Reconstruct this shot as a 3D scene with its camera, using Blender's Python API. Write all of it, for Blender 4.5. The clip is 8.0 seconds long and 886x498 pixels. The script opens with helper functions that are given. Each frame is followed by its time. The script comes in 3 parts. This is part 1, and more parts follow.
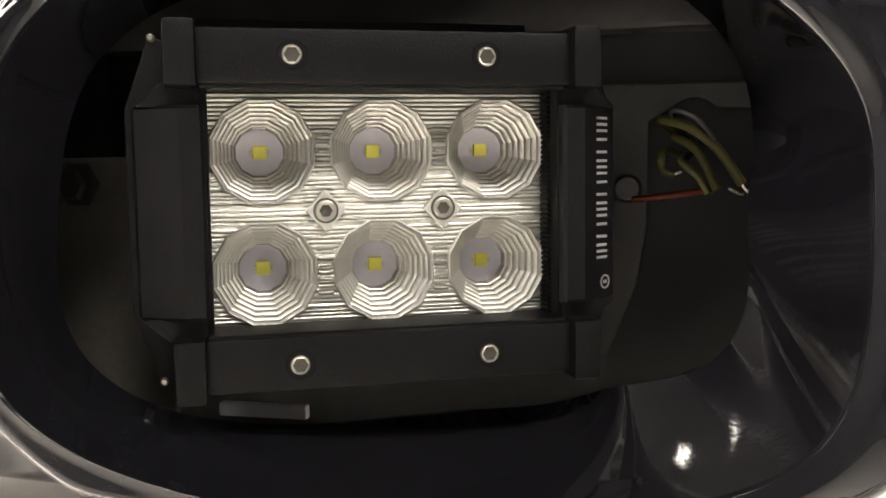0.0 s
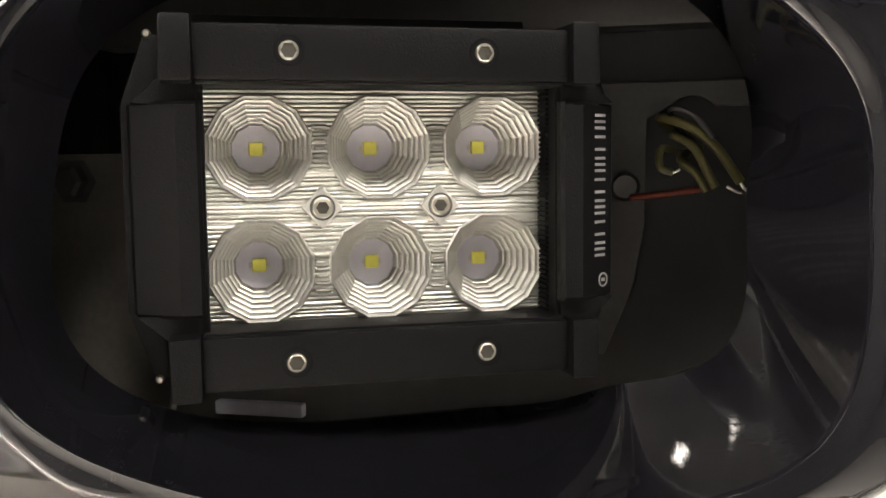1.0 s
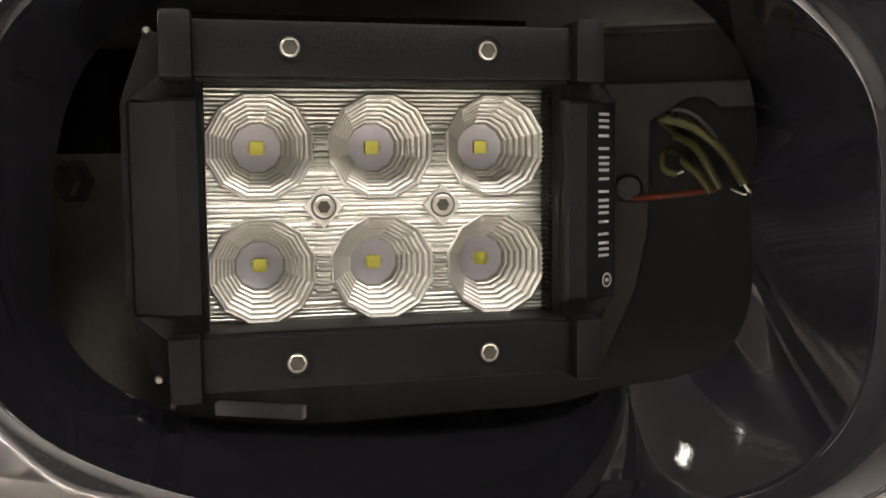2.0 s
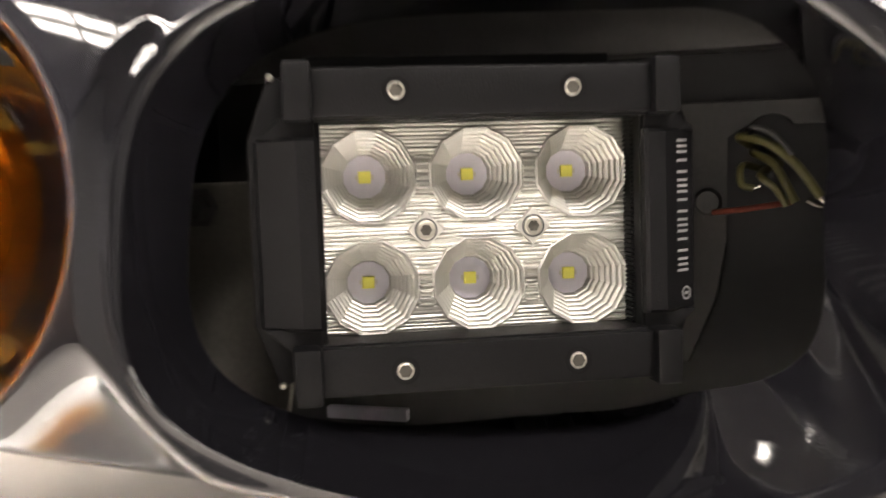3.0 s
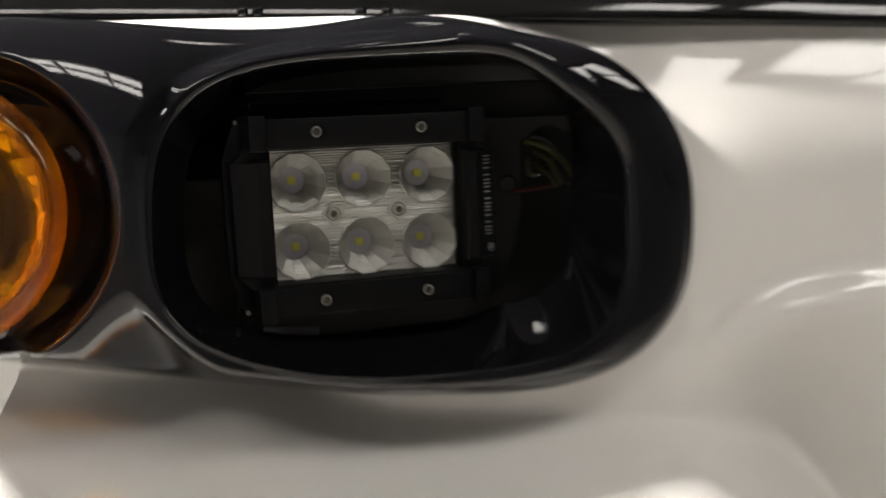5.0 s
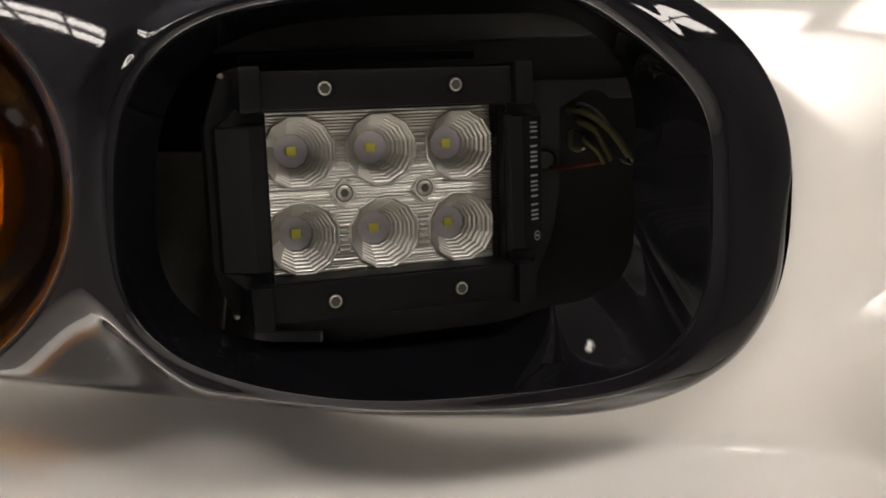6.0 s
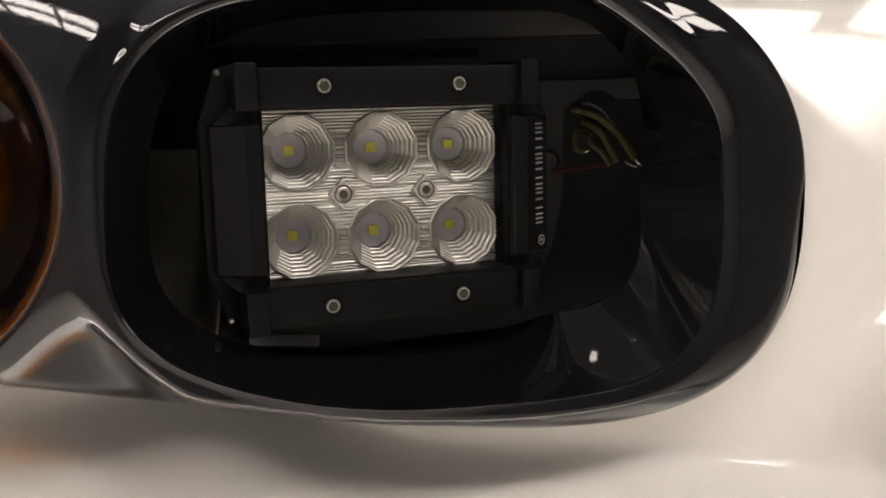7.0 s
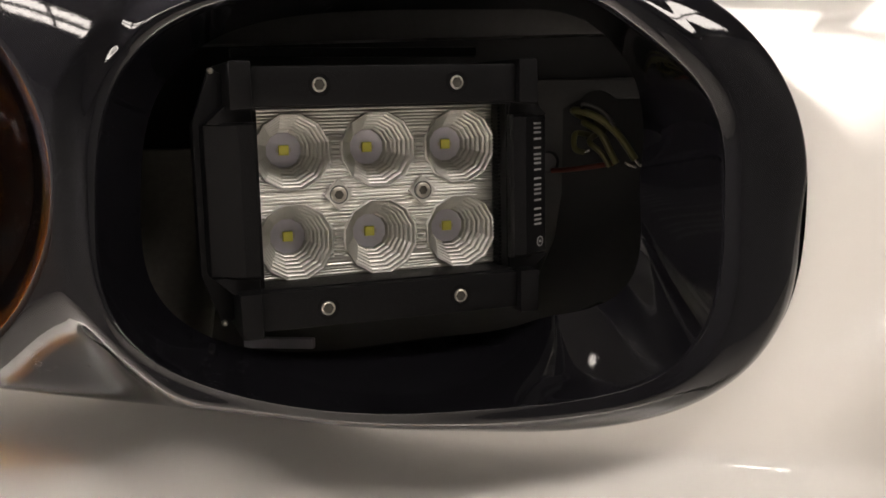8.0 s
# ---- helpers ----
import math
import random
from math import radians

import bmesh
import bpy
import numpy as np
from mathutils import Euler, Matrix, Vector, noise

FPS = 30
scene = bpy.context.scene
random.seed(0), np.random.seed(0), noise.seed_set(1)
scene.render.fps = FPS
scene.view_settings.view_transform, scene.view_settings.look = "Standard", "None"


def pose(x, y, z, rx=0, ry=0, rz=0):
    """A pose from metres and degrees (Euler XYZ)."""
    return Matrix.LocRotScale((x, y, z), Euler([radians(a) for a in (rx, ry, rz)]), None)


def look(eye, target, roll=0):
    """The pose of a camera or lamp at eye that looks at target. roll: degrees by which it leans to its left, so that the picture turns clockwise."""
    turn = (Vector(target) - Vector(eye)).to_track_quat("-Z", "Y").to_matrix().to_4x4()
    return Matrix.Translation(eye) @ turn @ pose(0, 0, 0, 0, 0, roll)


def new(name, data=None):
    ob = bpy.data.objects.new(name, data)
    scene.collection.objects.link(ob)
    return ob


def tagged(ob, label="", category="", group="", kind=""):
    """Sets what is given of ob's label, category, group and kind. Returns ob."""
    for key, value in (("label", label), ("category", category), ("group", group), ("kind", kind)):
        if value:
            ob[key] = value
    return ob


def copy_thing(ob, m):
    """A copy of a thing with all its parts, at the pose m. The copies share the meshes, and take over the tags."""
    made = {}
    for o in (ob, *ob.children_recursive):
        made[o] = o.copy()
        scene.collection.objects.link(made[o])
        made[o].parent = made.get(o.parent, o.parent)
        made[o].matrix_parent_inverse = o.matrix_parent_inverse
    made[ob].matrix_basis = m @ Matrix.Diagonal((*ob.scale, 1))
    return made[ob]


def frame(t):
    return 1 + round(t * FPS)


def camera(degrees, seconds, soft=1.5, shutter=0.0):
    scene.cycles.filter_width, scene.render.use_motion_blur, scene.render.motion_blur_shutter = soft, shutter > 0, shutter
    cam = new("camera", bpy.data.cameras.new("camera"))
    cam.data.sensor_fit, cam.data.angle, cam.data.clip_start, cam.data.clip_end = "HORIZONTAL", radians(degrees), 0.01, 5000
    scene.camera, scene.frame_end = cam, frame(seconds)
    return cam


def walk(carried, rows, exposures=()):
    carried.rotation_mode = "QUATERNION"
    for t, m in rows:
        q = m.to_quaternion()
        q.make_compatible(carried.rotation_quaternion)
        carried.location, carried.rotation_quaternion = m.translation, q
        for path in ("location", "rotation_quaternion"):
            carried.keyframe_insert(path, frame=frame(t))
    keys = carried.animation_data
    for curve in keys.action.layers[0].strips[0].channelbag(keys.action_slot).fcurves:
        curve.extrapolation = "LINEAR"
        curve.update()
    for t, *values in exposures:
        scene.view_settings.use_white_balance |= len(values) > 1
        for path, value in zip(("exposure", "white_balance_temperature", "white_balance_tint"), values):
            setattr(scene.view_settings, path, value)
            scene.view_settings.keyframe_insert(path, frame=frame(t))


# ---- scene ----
cam = camera(50.0, 8.0, soft=1.6, shutter=0.9)
PATH = [
    (0, (0.05604, -0.18708, 0.70947), (-0.06213, 0.29662, 0.66402), -0.83),
    (0.5, (0.05778, -0.18659, 0.70996), (-0.06357, 0.29617, 0.66292), -0.84),
    (1, (0.05570, -0.18611, 0.70909), (-0.06089, 0.29792, 0.66304), -0.70),
    (2.5, (0.05471, -0.18397, 0.70726), (-0.06386, 0.30012, 0.66723), -0.48),
    (2.7, (0.05457, -0.18830, 0.70895), (-0.07957, 0.29189, 0.67132), -0.74),
    (3, (0.05763, -0.20510, 0.71285), (-0.10042, 0.26755, 0.67263), -1.84),
    (3.2, (0.06420, -0.23166, 0.71898), (-0.08623, 0.24275, 0.67090), -1.73),
    (3.5, (0.07283, -0.29436, 0.72467), (-0.06614, 0.18257, 0.66786), -1.46),
    (3.8, (0.08262, -0.35676, 0.72621), (-0.02583, 0.12756, 0.66561), -0.46),
    (4, (0.09015, -0.39545, 0.73446), (-0.01766, 0.08793, 0.66579), -1.27),
    (4.2, (0.08656, -0.42194, 0.73201), (-0.00978, 0.06422, 0.66590), -0.94),
    (4.5, (0.09090, -0.42140, 0.73456), (-0.00228, 0.06614, 0.67432), -1.15),
    (4.8, (0.08299, -0.37927, 0.73370), (0.01341, 0.11131, 0.66668), -1.37),
    (5, (0.07817, -0.34560, 0.73668), (0.00393, 0.14359, 0.66468), -2.39),
    (5.2, (0.06696, -0.31751, 0.72795), (-0.01158, 0.17104, 0.65619), -2.82),
    (6.3, (0.04917, -0.27480, 0.72896), (-0.01337, 0.21439, 0.64660), -1.70),
    (6.5, (0.04770, -0.27207, 0.72942), (-0.01687, 0.21690, 0.64729), -1.63),
    (7, (0.04818, -0.26875, 0.72873), (-0.01515, 0.22045, 0.64703), -1.30),
    (7.5, (0.04844, -0.26575, 0.72709), (-0.01291, 0.22386, 0.64640), -1.21),
    (8, (0.04859, -0.26480, 0.72798), (-0.01479, 0.22453, 0.64716), -1.20),
]
EXPOSURES = [(0.0, 0.70, 6800, 11), (1.0, 0.72, 6800, 11), (2.5, 0.92, 6800, 12), (3.0, 1.08, 6850, 14), (3.5, 0.56, 6900, 12), (4.0, -0.36, 6550, 10),
             (4.5, -1.05, 6500, 10), (5.0, -1.18, 6550, 10), (6.5, -0.40, 6850, 14), (8.0, -0.40, 6850, 14)]
walk(cam, [(t, look(eye, target, roll)) for t, eye, target, roll in PATH], EXPOSURES)

# ---- light ----
world = bpy.data.worlds.new("world")
scene.world = world
world.use_nodes = True
world.node_tree.nodes["Background"].inputs["Color"].default_value = (0.9, 0.95, 1.0, 1)
world.node_tree.nodes["Background"].inputs["Strength"].default_value = 0.05
TUBE = 27.0


# ---- materials ----
def mat(name, color, rough=0.5, metal=0.0, vary=0.08, scale=40.0, bump=0.0, bump_scale=300.0, coat=0.0, spec=0.5,
        transmission=0.0, rough_vary=0.0, ior=1.5, stretch=(1, 1, 1)):
    """A principled material with colour variation at two scales, uneven gloss and fine relief."""
    m = bpy.data.materials.new(name)
    m.use_nodes = True
    nt = m.node_tree
    b = nt.nodes["Principled BSDF"]
    b.inputs["Roughness"].default_value = rough
    b.inputs["Metallic"].default_value = metal
    b.inputs["Coat Weight"].default_value = coat
    b.inputs["Coat Roughness"].default_value = 0.03
    b.inputs["Specular IOR Level"].default_value = spec
    b.inputs["Transmission Weight"].default_value = transmission
    b.inputs["IOR"].default_value = ior
    tc = nt.nodes.new("ShaderNodeTexCoord")
    mp = nt.nodes.new("ShaderNodeMapping")
    mp.inputs["Scale"].default_value = stretch
    nt.links.new(tc.outputs["Object"], mp.inputs["Vector"])

    def noise_tex(s, detail):
        n = nt.nodes.new("ShaderNodeTexNoise")
        n.inputs["Scale"].default_value = s
        n.inputs["Detail"].default_value = detail
        nt.links.new(mp.outputs["Vector"], n.inputs["Vector"])
        return n
    big, fine = noise_tex(scale, 4), noise_tex(scale * 14, 3)
    add = nt.nodes.new("ShaderNodeMath")
    add.operation = "MULTIPLY_ADD"
    nt.links.new(fine.outputs["Fac"], add.inputs[0])
    add.inputs[1].default_value = 0.4
    nt.links.new(big.outputs["Fac"], add.inputs[2])
    ramp = nt.nodes.new("ShaderNodeValToRGB")
    ramp.color_ramp.elements[0].position, ramp.color_ramp.elements[1].position = 0.4, 1.0
    ramp.color_ramp.elements[0].color = (*[c * (1 - vary) for c in color], 1)
    ramp.color_ramp.elements[1].color = (*[min(1, c * (1 + vary)) for c in color], 1)
    nt.links.new(add.outputs[0], ramp.inputs["Fac"])
    nt.links.new(ramp.outputs["Color"], b.inputs["Base Color"])
    if rough_vary:
        rr = nt.nodes.new("ShaderNodeMapRange")
        rr.inputs["From Min"].default_value, rr.inputs["From Max"].default_value = 0.35, 0.75
        rr.inputs["To Min"].default_value, rr.inputs["To Max"].default_value = rough, rough + rough_vary
        nt.links.new(big.outputs["Fac"], rr.inputs["Value"])
        nt.links.new(rr.outputs["Result"], b.inputs["Roughness"])
    if bump:
        bn = noise_tex(bump_scale, 3)
        bp = nt.nodes.new("ShaderNodeBump")
        bp.inputs["Strength"].default_value = bump
        bp.inputs["Distance"].default_value = 0.0004
        nt.links.new(bn.outputs["Fac"], bp.inputs["Height"])
        nt.links.new(bp.outputs["Normal"], b.inputs["Normal"])
    return m


def dusty(m, scale, lift):
    """Sparse fine dust: dull dots of uneven size on a glossy material."""
    nt = m.node_tree
    b = nt.nodes["Principled BSDF"]
    tc = nt.nodes.new("ShaderNodeTexCoord")
    vo = nt.nodes.new("ShaderNodeTexVoronoi")
    vo.inputs["Scale"].default_value = scale
    vo.inputs["Randomness"].default_value = 1.0
    nt.links.new(tc.outputs["Object"], vo.inputs["Vector"])
    no = nt.nodes.new("ShaderNodeTexNoise")
    no.inputs["Scale"].default_value = scale * 0.12
    nt.links.new(tc.outputs["Object"], no.inputs["Vector"])
    size = nt.nodes.new("ShaderNodeMapRange")
    size.inputs["From Min"].default_value, size.inputs["From Max"].default_value = 0.45, 0.72
    size.inputs["To Min"].default_value, size.inputs["To Max"].default_value = 0.0, 0.34
    nt.links.new(no.outputs["Fac"], size.inputs["Value"])
    less = nt.nodes.new("ShaderNodeMath")
    less.operation = "LESS_THAN"
    nt.links.new(vo.outputs["Distance"], less.inputs[0])
    nt.links.new(size.outputs["Result"], less.inputs[1])
    add = nt.nodes.new("ShaderNodeMath")
    add.operation = "MULTIPLY_ADD"
    add.inputs[1].default_value = lift
    nt.links.new(less.outputs[0], add.inputs[0])
    if b.inputs["Roughness"].links:
        nt.links.new(b.inputs["Roughness"].links[0].from_socket, add.inputs[2])
    else:
        add.inputs[2].default_value = b.inputs["Roughness"].default_value
    nt.links.new(add.outputs[0], b.inputs["Roughness"])
    return m


def glow(name, color, strength):
    m = bpy.data.materials.new(name)
    m.use_nodes = True
    b = m.node_tree.nodes["Principled BSDF"]
    b.inputs["Base Color"].default_value = (*color, 1)
    b.inputs["Emission Color"].default_value = (*color, 1)
    b.inputs["Emission Strength"].default_value = strength
    return m


GLOSS_BLACK = dusty(mat("gloss_black_plastic", (0.0058, 0.0056, 0.0070), 0.035, vary=0.25, scale=30, bump=0.02, bump_scale=900, rough_vary=0.03, ior=1.5), 2300, 0.22)
POD_BLACK = mat("black_powder_coat", (0.0042, 0.0041, 0.0046), 0.42, spec=0.11, vary=0.15, scale=60, bump=0.25, bump_scale=2600)
# blacker than the pod's coat: the shade of hollow places is in its colour
RECESS_SHADE = mat("black_recess_shade", (0.003, 0.003, 0.0032), 0.5, spec=0.08, vary=0.2)
# near-black, so the hollow's darkness is in the colour of its lining
CAVITY = mat("dark_hollow_lining", (0.010, 0.0098, 0.0105), 0.45, vary=0.3, scale=25, bump=0.1)
PLATE_GREY = mat("dark_grey_painted_plate", (0.046, 0.0445, 0.043), 0.4, vary=0.3, scale=40, bump=0.15, bump_scale=500)
GREY_PLATE = mat("grey_painted_steel", (0.14, 0.132, 0.115), 0.42, vary=0.4, scale=35, bump=0.15, bump_scale=500)
WHITE_PAINT = mat("pearl_white_paint", (0.83, 0.81, 0.775), 0.6, metal=0.0, vary=0.015, scale=5, coat=1.0, bump=0.01, bump_scale=700)
WHITE_PAINT.node_tree.nodes["Principled BSDF"].inputs["Coat Roughness"].default_value = 0.07
GREEN_DARK = mat("dark_green_glass", (0.007, 0.012, 0.0105), 0.3, spec=0.1, vary=0.15, scale=12, bump=0.02)
TRIM_BLACK = mat("black_gloss_trim", (0.005, 0.005, 0.005), 0.09, spec=0.5, vary=0.2, scale=50, bump=0.05, bump_scale=500)
SILVER = mat("silvered_reflector", (0.47, 0.465, 0.43), 0.36, metal=1.0, vary=0.06, scale=160, bump=0.12, bump_scale=900)
SILVER_CUP = mat("silvered_cup", (0.53, 0.525, 0.49), 0.48, metal=1.0, vary=0.08, scale=220, bump=0.1, bump_scale=1200)
STEEL = mat("stainless_steel", (0.52, 0.50, 0.44), 0.34, metal=1.0, vary=0.1, scale=300)
STEEL_DARK = mat("dull_steel", (0.10, 0.10, 0.10), 0.4, metal=0.7, vary=0.3, scale=120)
# the dimness inside the steel sockets, put into a dark colour
SOCKET_SHADE = mat("shaded_socket_floor", (0.034, 0.031, 0.024), 0.55, metal=0.2, vary=0.2, scale=500)
LED_BASE = mat("led_base_grey", (0.56, 0.54, 0.61), 0.6, vary=0.06, scale=300)
LED_YELLOW = mat("yellow_phosphor", (0.78, 0.74, 0.13), 0.45, vary=0.06, scale=400)
MARK_WHITE = mat("printed_grey_white", (0.2, 0.2, 0.198), 0.5, vary=0.05, scale=300)


def amber(name, tint, body, solid, rough):
    """Clear tinted plastic: a thin see-through tint, part solid body, with gloss on top."""
    m = mat(name, body, rough, vary=0.12, scale=30, coat=0.3)
    nt = m.node_tree
    b, out = nt.nodes["Principled BSDF"], nt.nodes["Material Output"]
    clear = nt.nodes.new("ShaderNodeBsdfTransparent")
    clear.inputs["Color"].default_value = (*tint, 1)
    gloss = nt.nodes.new("ShaderNodeBsdfGlossy")
    gloss.inputs["Roughness"].default_value = 0.03
    shiny, mix = nt.nodes.new("ShaderNodeMixShader"), nt.nodes.new("ShaderNodeMixShader")
    shiny.inputs["Fac"].default_value = 0.04
    nt.links.new(clear.outputs["BSDF"], shiny.inputs[1])
    nt.links.new(gloss.outputs["BSDF"], shiny.inputs[2])
    mix.inputs["Fac"].default_value = solid
    nt.links.new(shiny.outputs["Shader"], mix.inputs[1])
    glowing, half = nt.nodes.new("ShaderNodeBsdfTranslucent"), nt.nodes.new("ShaderNodeMixShader")
    glowing.inputs["Color"].default_value = (min(1, body[0] * 1.5), body[1] * 1.7, body[2], 1)
    half.inputs["Fac"].default_value = 0.5
    nt.links.new(b.outputs["BSDF"], half.inputs[1])
    nt.links.new(glowing.outputs["BSDF"], half.inputs[2])
    nt.links.new(half.outputs["Shader"], mix.inputs[2])
    nt.links.new(mix.outputs["Shader"], out.inputs["Surface"])
    return m


AMBER_GLASS = amber("amber_lens", (0.97, 0.76, 0.20), (0.5, 0.2, 0.02), 0.01, 0.1)
AMBER_RING = amber("amber_plastic", (1.0, 0.78, 0.34), (0.50, 0.17, 0.028), 0.12, 0.12)
AMBER_METAL = mat("silvered_lamp_reflector", (0.78, 0.74, 0.67), 0.12, metal=0.75, vary=0.15, scale=60)
AMBER_DOME = mat("amber_bulb_cap", (0.21, 0.105, 0.035), 0.3, vary=0.12, scale=40, coat=0.3)
BULB_BASE = mat("brown_bulb_collar", (0.022, 0.014, 0.008), 0.4, vary=0.2)
WIRE_OLIVE = mat("olive_wire", (0.15, 0.14, 0.05), 0.28, vary=0.2, scale=80)
WIRE_RED = mat("red_wire", (0.18, 0.035, 0.02), 0.35, vary=0.2, scale=80)
WIRE_GREY = mat("grey_sleeve", (0.10, 0.10, 0.10), 0.15, vary=0.2, scale=80)
COPPER = mat("tinned_wire_end", (0.75, 0.72, 0.66), 0.2, metal=1.0)
CONCRETE = mat("concrete_floor", (0.21, 0.20, 0.187), 0.45, vary=0.18, scale=1.5, bump=0.3, bump_scale=60)
WALL_PAINT = mat("dark_wall_paint", (0.07, 0.069, 0.068), 0.7, vary=0.05, scale=1.2, bump=0.1, bump_scale=120)
CEILING = mat("grey_ceiling_board", (0.09, 0.088, 0.085), 0.8, vary=0.04, scale=2)
FIXTURE = mat("white_enamel", (0.80, 0.80, 0.78), 0.35, vary=0.03)
TUBE_GLOW = glow("lit_diffuser", (1.0, 0.96, 0.905), TUBE)
PANEL_GLOW = glow("lit_square_diffuser", (1.0, 0.96, 0.905), TUBE * 0.9)
STRONG_GLOW = glow("strongly_lit_diffuser", (1.0, 0.96, 0.905), TUBE * 150)


# ---- mesh helpers ----
def finish(bm, smooth=None):
    bmesh.ops.recalc_face_normals(bm, faces=bm.faces)
    if smooth is not None:
        for f in bm.faces:
            f.smooth = True
        for e in bm.edges:
            if len(e.link_faces) == 2 and e.calc_face_angle(0.0) > radians(smooth):
                e.smooth = False
    return bm


def part(name, bm, material, parent=None, label="", smooth=None):
    """Links a bmesh as one mesh object under a thing or part."""
    finish(bm, smooth)
    me = bpy.data.meshes.new(name)
    bm.to_mesh(me)
    bm.free()
    me.materials.append(material)
    ob = new(name, me)
    if parent is not None:
        ob.parent = parent
    if label:
        tagged(ob, label)
    return ob


def thing(name, m, label, category, group="", kind=""):
    ob = new(name)
    ob.matrix_world = m
    ob.empty_display_size = 0.02
    return tagged(ob, label, category, group, kind)


def box(x0, x1, y0, y1, z0, z1, bevel=0.0, bm=None, segments=2):
    bm = bm or bmesh.new()
    made = bmesh.ops.create_cube(bm, size=1.0)["verts"]
    bmesh.ops.transform(bm, verts=made, matrix=Matrix.Translation(((x0 + x1) / 2, (y0 + y1) / 2, (z0 + z1) / 2))
                        @ Matrix.Diagonal((abs(x1 - x0), abs(y1 - y0), abs(z1 - z0), 1)))
    if bevel:
        edges = list({e for v in made for e in v.link_edges})
        bmesh.ops.bevel(bm, geom=edges, offset=bevel, segments=segments, profile=0.6, affect="EDGES")
    return bm


def prism(outline, y0, y1, bevel=0.0, bm=None):
    """A solid with the outline in x and z, from y0 (front) to y1."""
    bm = bm or bmesh.new()
    front = [bm.verts.new((x, y0, z)) for x, z in outline]
    back = [bm.verts.new((x, y1, z)) for x, z in outline]
    n = len(outline)
    faces = [bm.faces.new(front), bm.faces.new(back[::-1])]
    faces += [bm.faces.new((front[i], back[i], back[(i + 1) % n], front[(i + 1) % n])) for i in range(n)]
    if bevel:
        edges = list({e for f in faces for e in f.edges})
        bmesh.ops.bevel(bm, geom=edges, offset=bevel, segments=2, profile=0.6, affect="EDGES")
    return bm


def lathe(profile, n=48, bm=None, at=(0, 0), turn=0.0, closed=False):
    """Turns (radius, y) pairs round the y axis through at = (x, z)."""
    bm = bm or bmesh.new()
    rings = []
    for r, y in profile:
        if r < 1e-7:
            rings.append([bm.verts.new((at[0], y, at[1]))])
        else:
            rings.append([bm.verts.new((at[0] + r * math.cos(turn + 2 * math.pi * i / n), y, at[1] + r * math.sin(turn + 2 * math.pi * i / n))) for i in range(n)])
    pairs = list(zip(rings, rings[1:])) + ([(rings[-1], rings[0])] if closed else [])
    for a, b in pairs:
        for i in range(n):
            j = (i + 1) % n
            if len(a) == 1 and len(b) == 1:
                continue
            if len(a) == 1:
                bm.faces.new((a[0], b[i], b[j]))
            elif len(b) == 1:
                bm.faces.new((a[i], a[j], b[0]))
            else:
                bm.faces.new((a[i], a[j], b[j], b[i]))
    return bm


def loft(rings, bm=None, caps=(False, False)):
    """Skins closed rings of equal count."""
    bm = bm or bmesh.new()
    made = [[bm.verts.new(p) for p in ring] for ring in rings]
    n = len(rings[0])
    for a, b in zip(made, made[1:]):
        for i in range(n):
            j = (i + 1) % n
            bm.faces.new((a[i], a[j], b[j], b[i]))
    if caps[0]:
        bm.faces.new(made[0])
    if caps[1]:
        bm.faces.new(made[-1][::-1])
    return bm


def tube(points, r, n=10, bm=None):
    """A round cord along smooth points."""
    pts = [Vector(p) for p in points]
    dense = []
    for i in range(len(pts) - 1):
        p0, p1, p2, p3 = pts[max(i - 1, 0)], pts[i], pts[i + 1], pts[min(i + 2, len(pts) - 1)]
        for k in range(8):
            t = k / 8
            dense.append(0.5 * ((2 * p1) + (p2 - p0) * t + (2 * p0 - 5 * p1 + 4 * p2 - p3) * t * t + (3 * p1 - p0 - 3 * p2 + p3) * t ** 3))
    dense.append(pts[-1])
    rings = []
    for i, p in enumerate(dense):
        d = (dense[min(i + 1, len(dense) - 1)] - dense[max(i - 1, 0)]).normalized()
        a = d.orthogonal().normalized() if i == 0 else (a - d * a.dot(d)).normalized()
        b = d.cross(a)
        rings.append([p + r * (math.cos(2 * math.pi * k / n) * a + math.sin(2 * math.pi * k / n) * b) for k in range(n)])
    return loft(rings, bm, (True, True))


def smoothstep(a, b, x):
    t = min(1.0, max(0.0, (x - a) / (b - a)))
    return t * t * (3 - 2 * t)


Z0 = 0.70      # height of the lamp pod's middle over the floor

# ---- shape of the black bezel: all in metres, x across, z from Z0 ----
OPEN_C = (0.0275, 0.0003)


def super_r(theta, a, b, n):
    c, s = abs(math.cos(theta)), abs(math.sin(theta))
    return ((c / a) ** n + (s / b) ** n) ** (-1.0 / n)


def mix_quadrants(theta, ur, ul, ll, lr):
    """A value that runs smoothly through the four quadrants' values."""
    vals = [ur, ul, ll, lr]
    q = (theta - math.pi / 4) / (math.pi / 2) % 4
    i = int(q)
    t = smoothstep(0, 1, q - i)
    return vals[i % 4] * (1 - t) + vals[(i + 1) % 4] * t


def crest_point(theta):
    n = mix_quadrants(theta, 1.80, 3.9, 2.6, 3.2)
    r = super_r(theta, 0.0817 - 0.0154 * math.cos(theta), 0.0568 - 0.0009 * math.sin(theta), n)
    return OPEN_C[0] + r * math.cos(theta), OPEN_C[1] + r * math.sin(theta)


def crest_y(x, z):
    return -0.014 + 0.34 * x + 0.14 * z


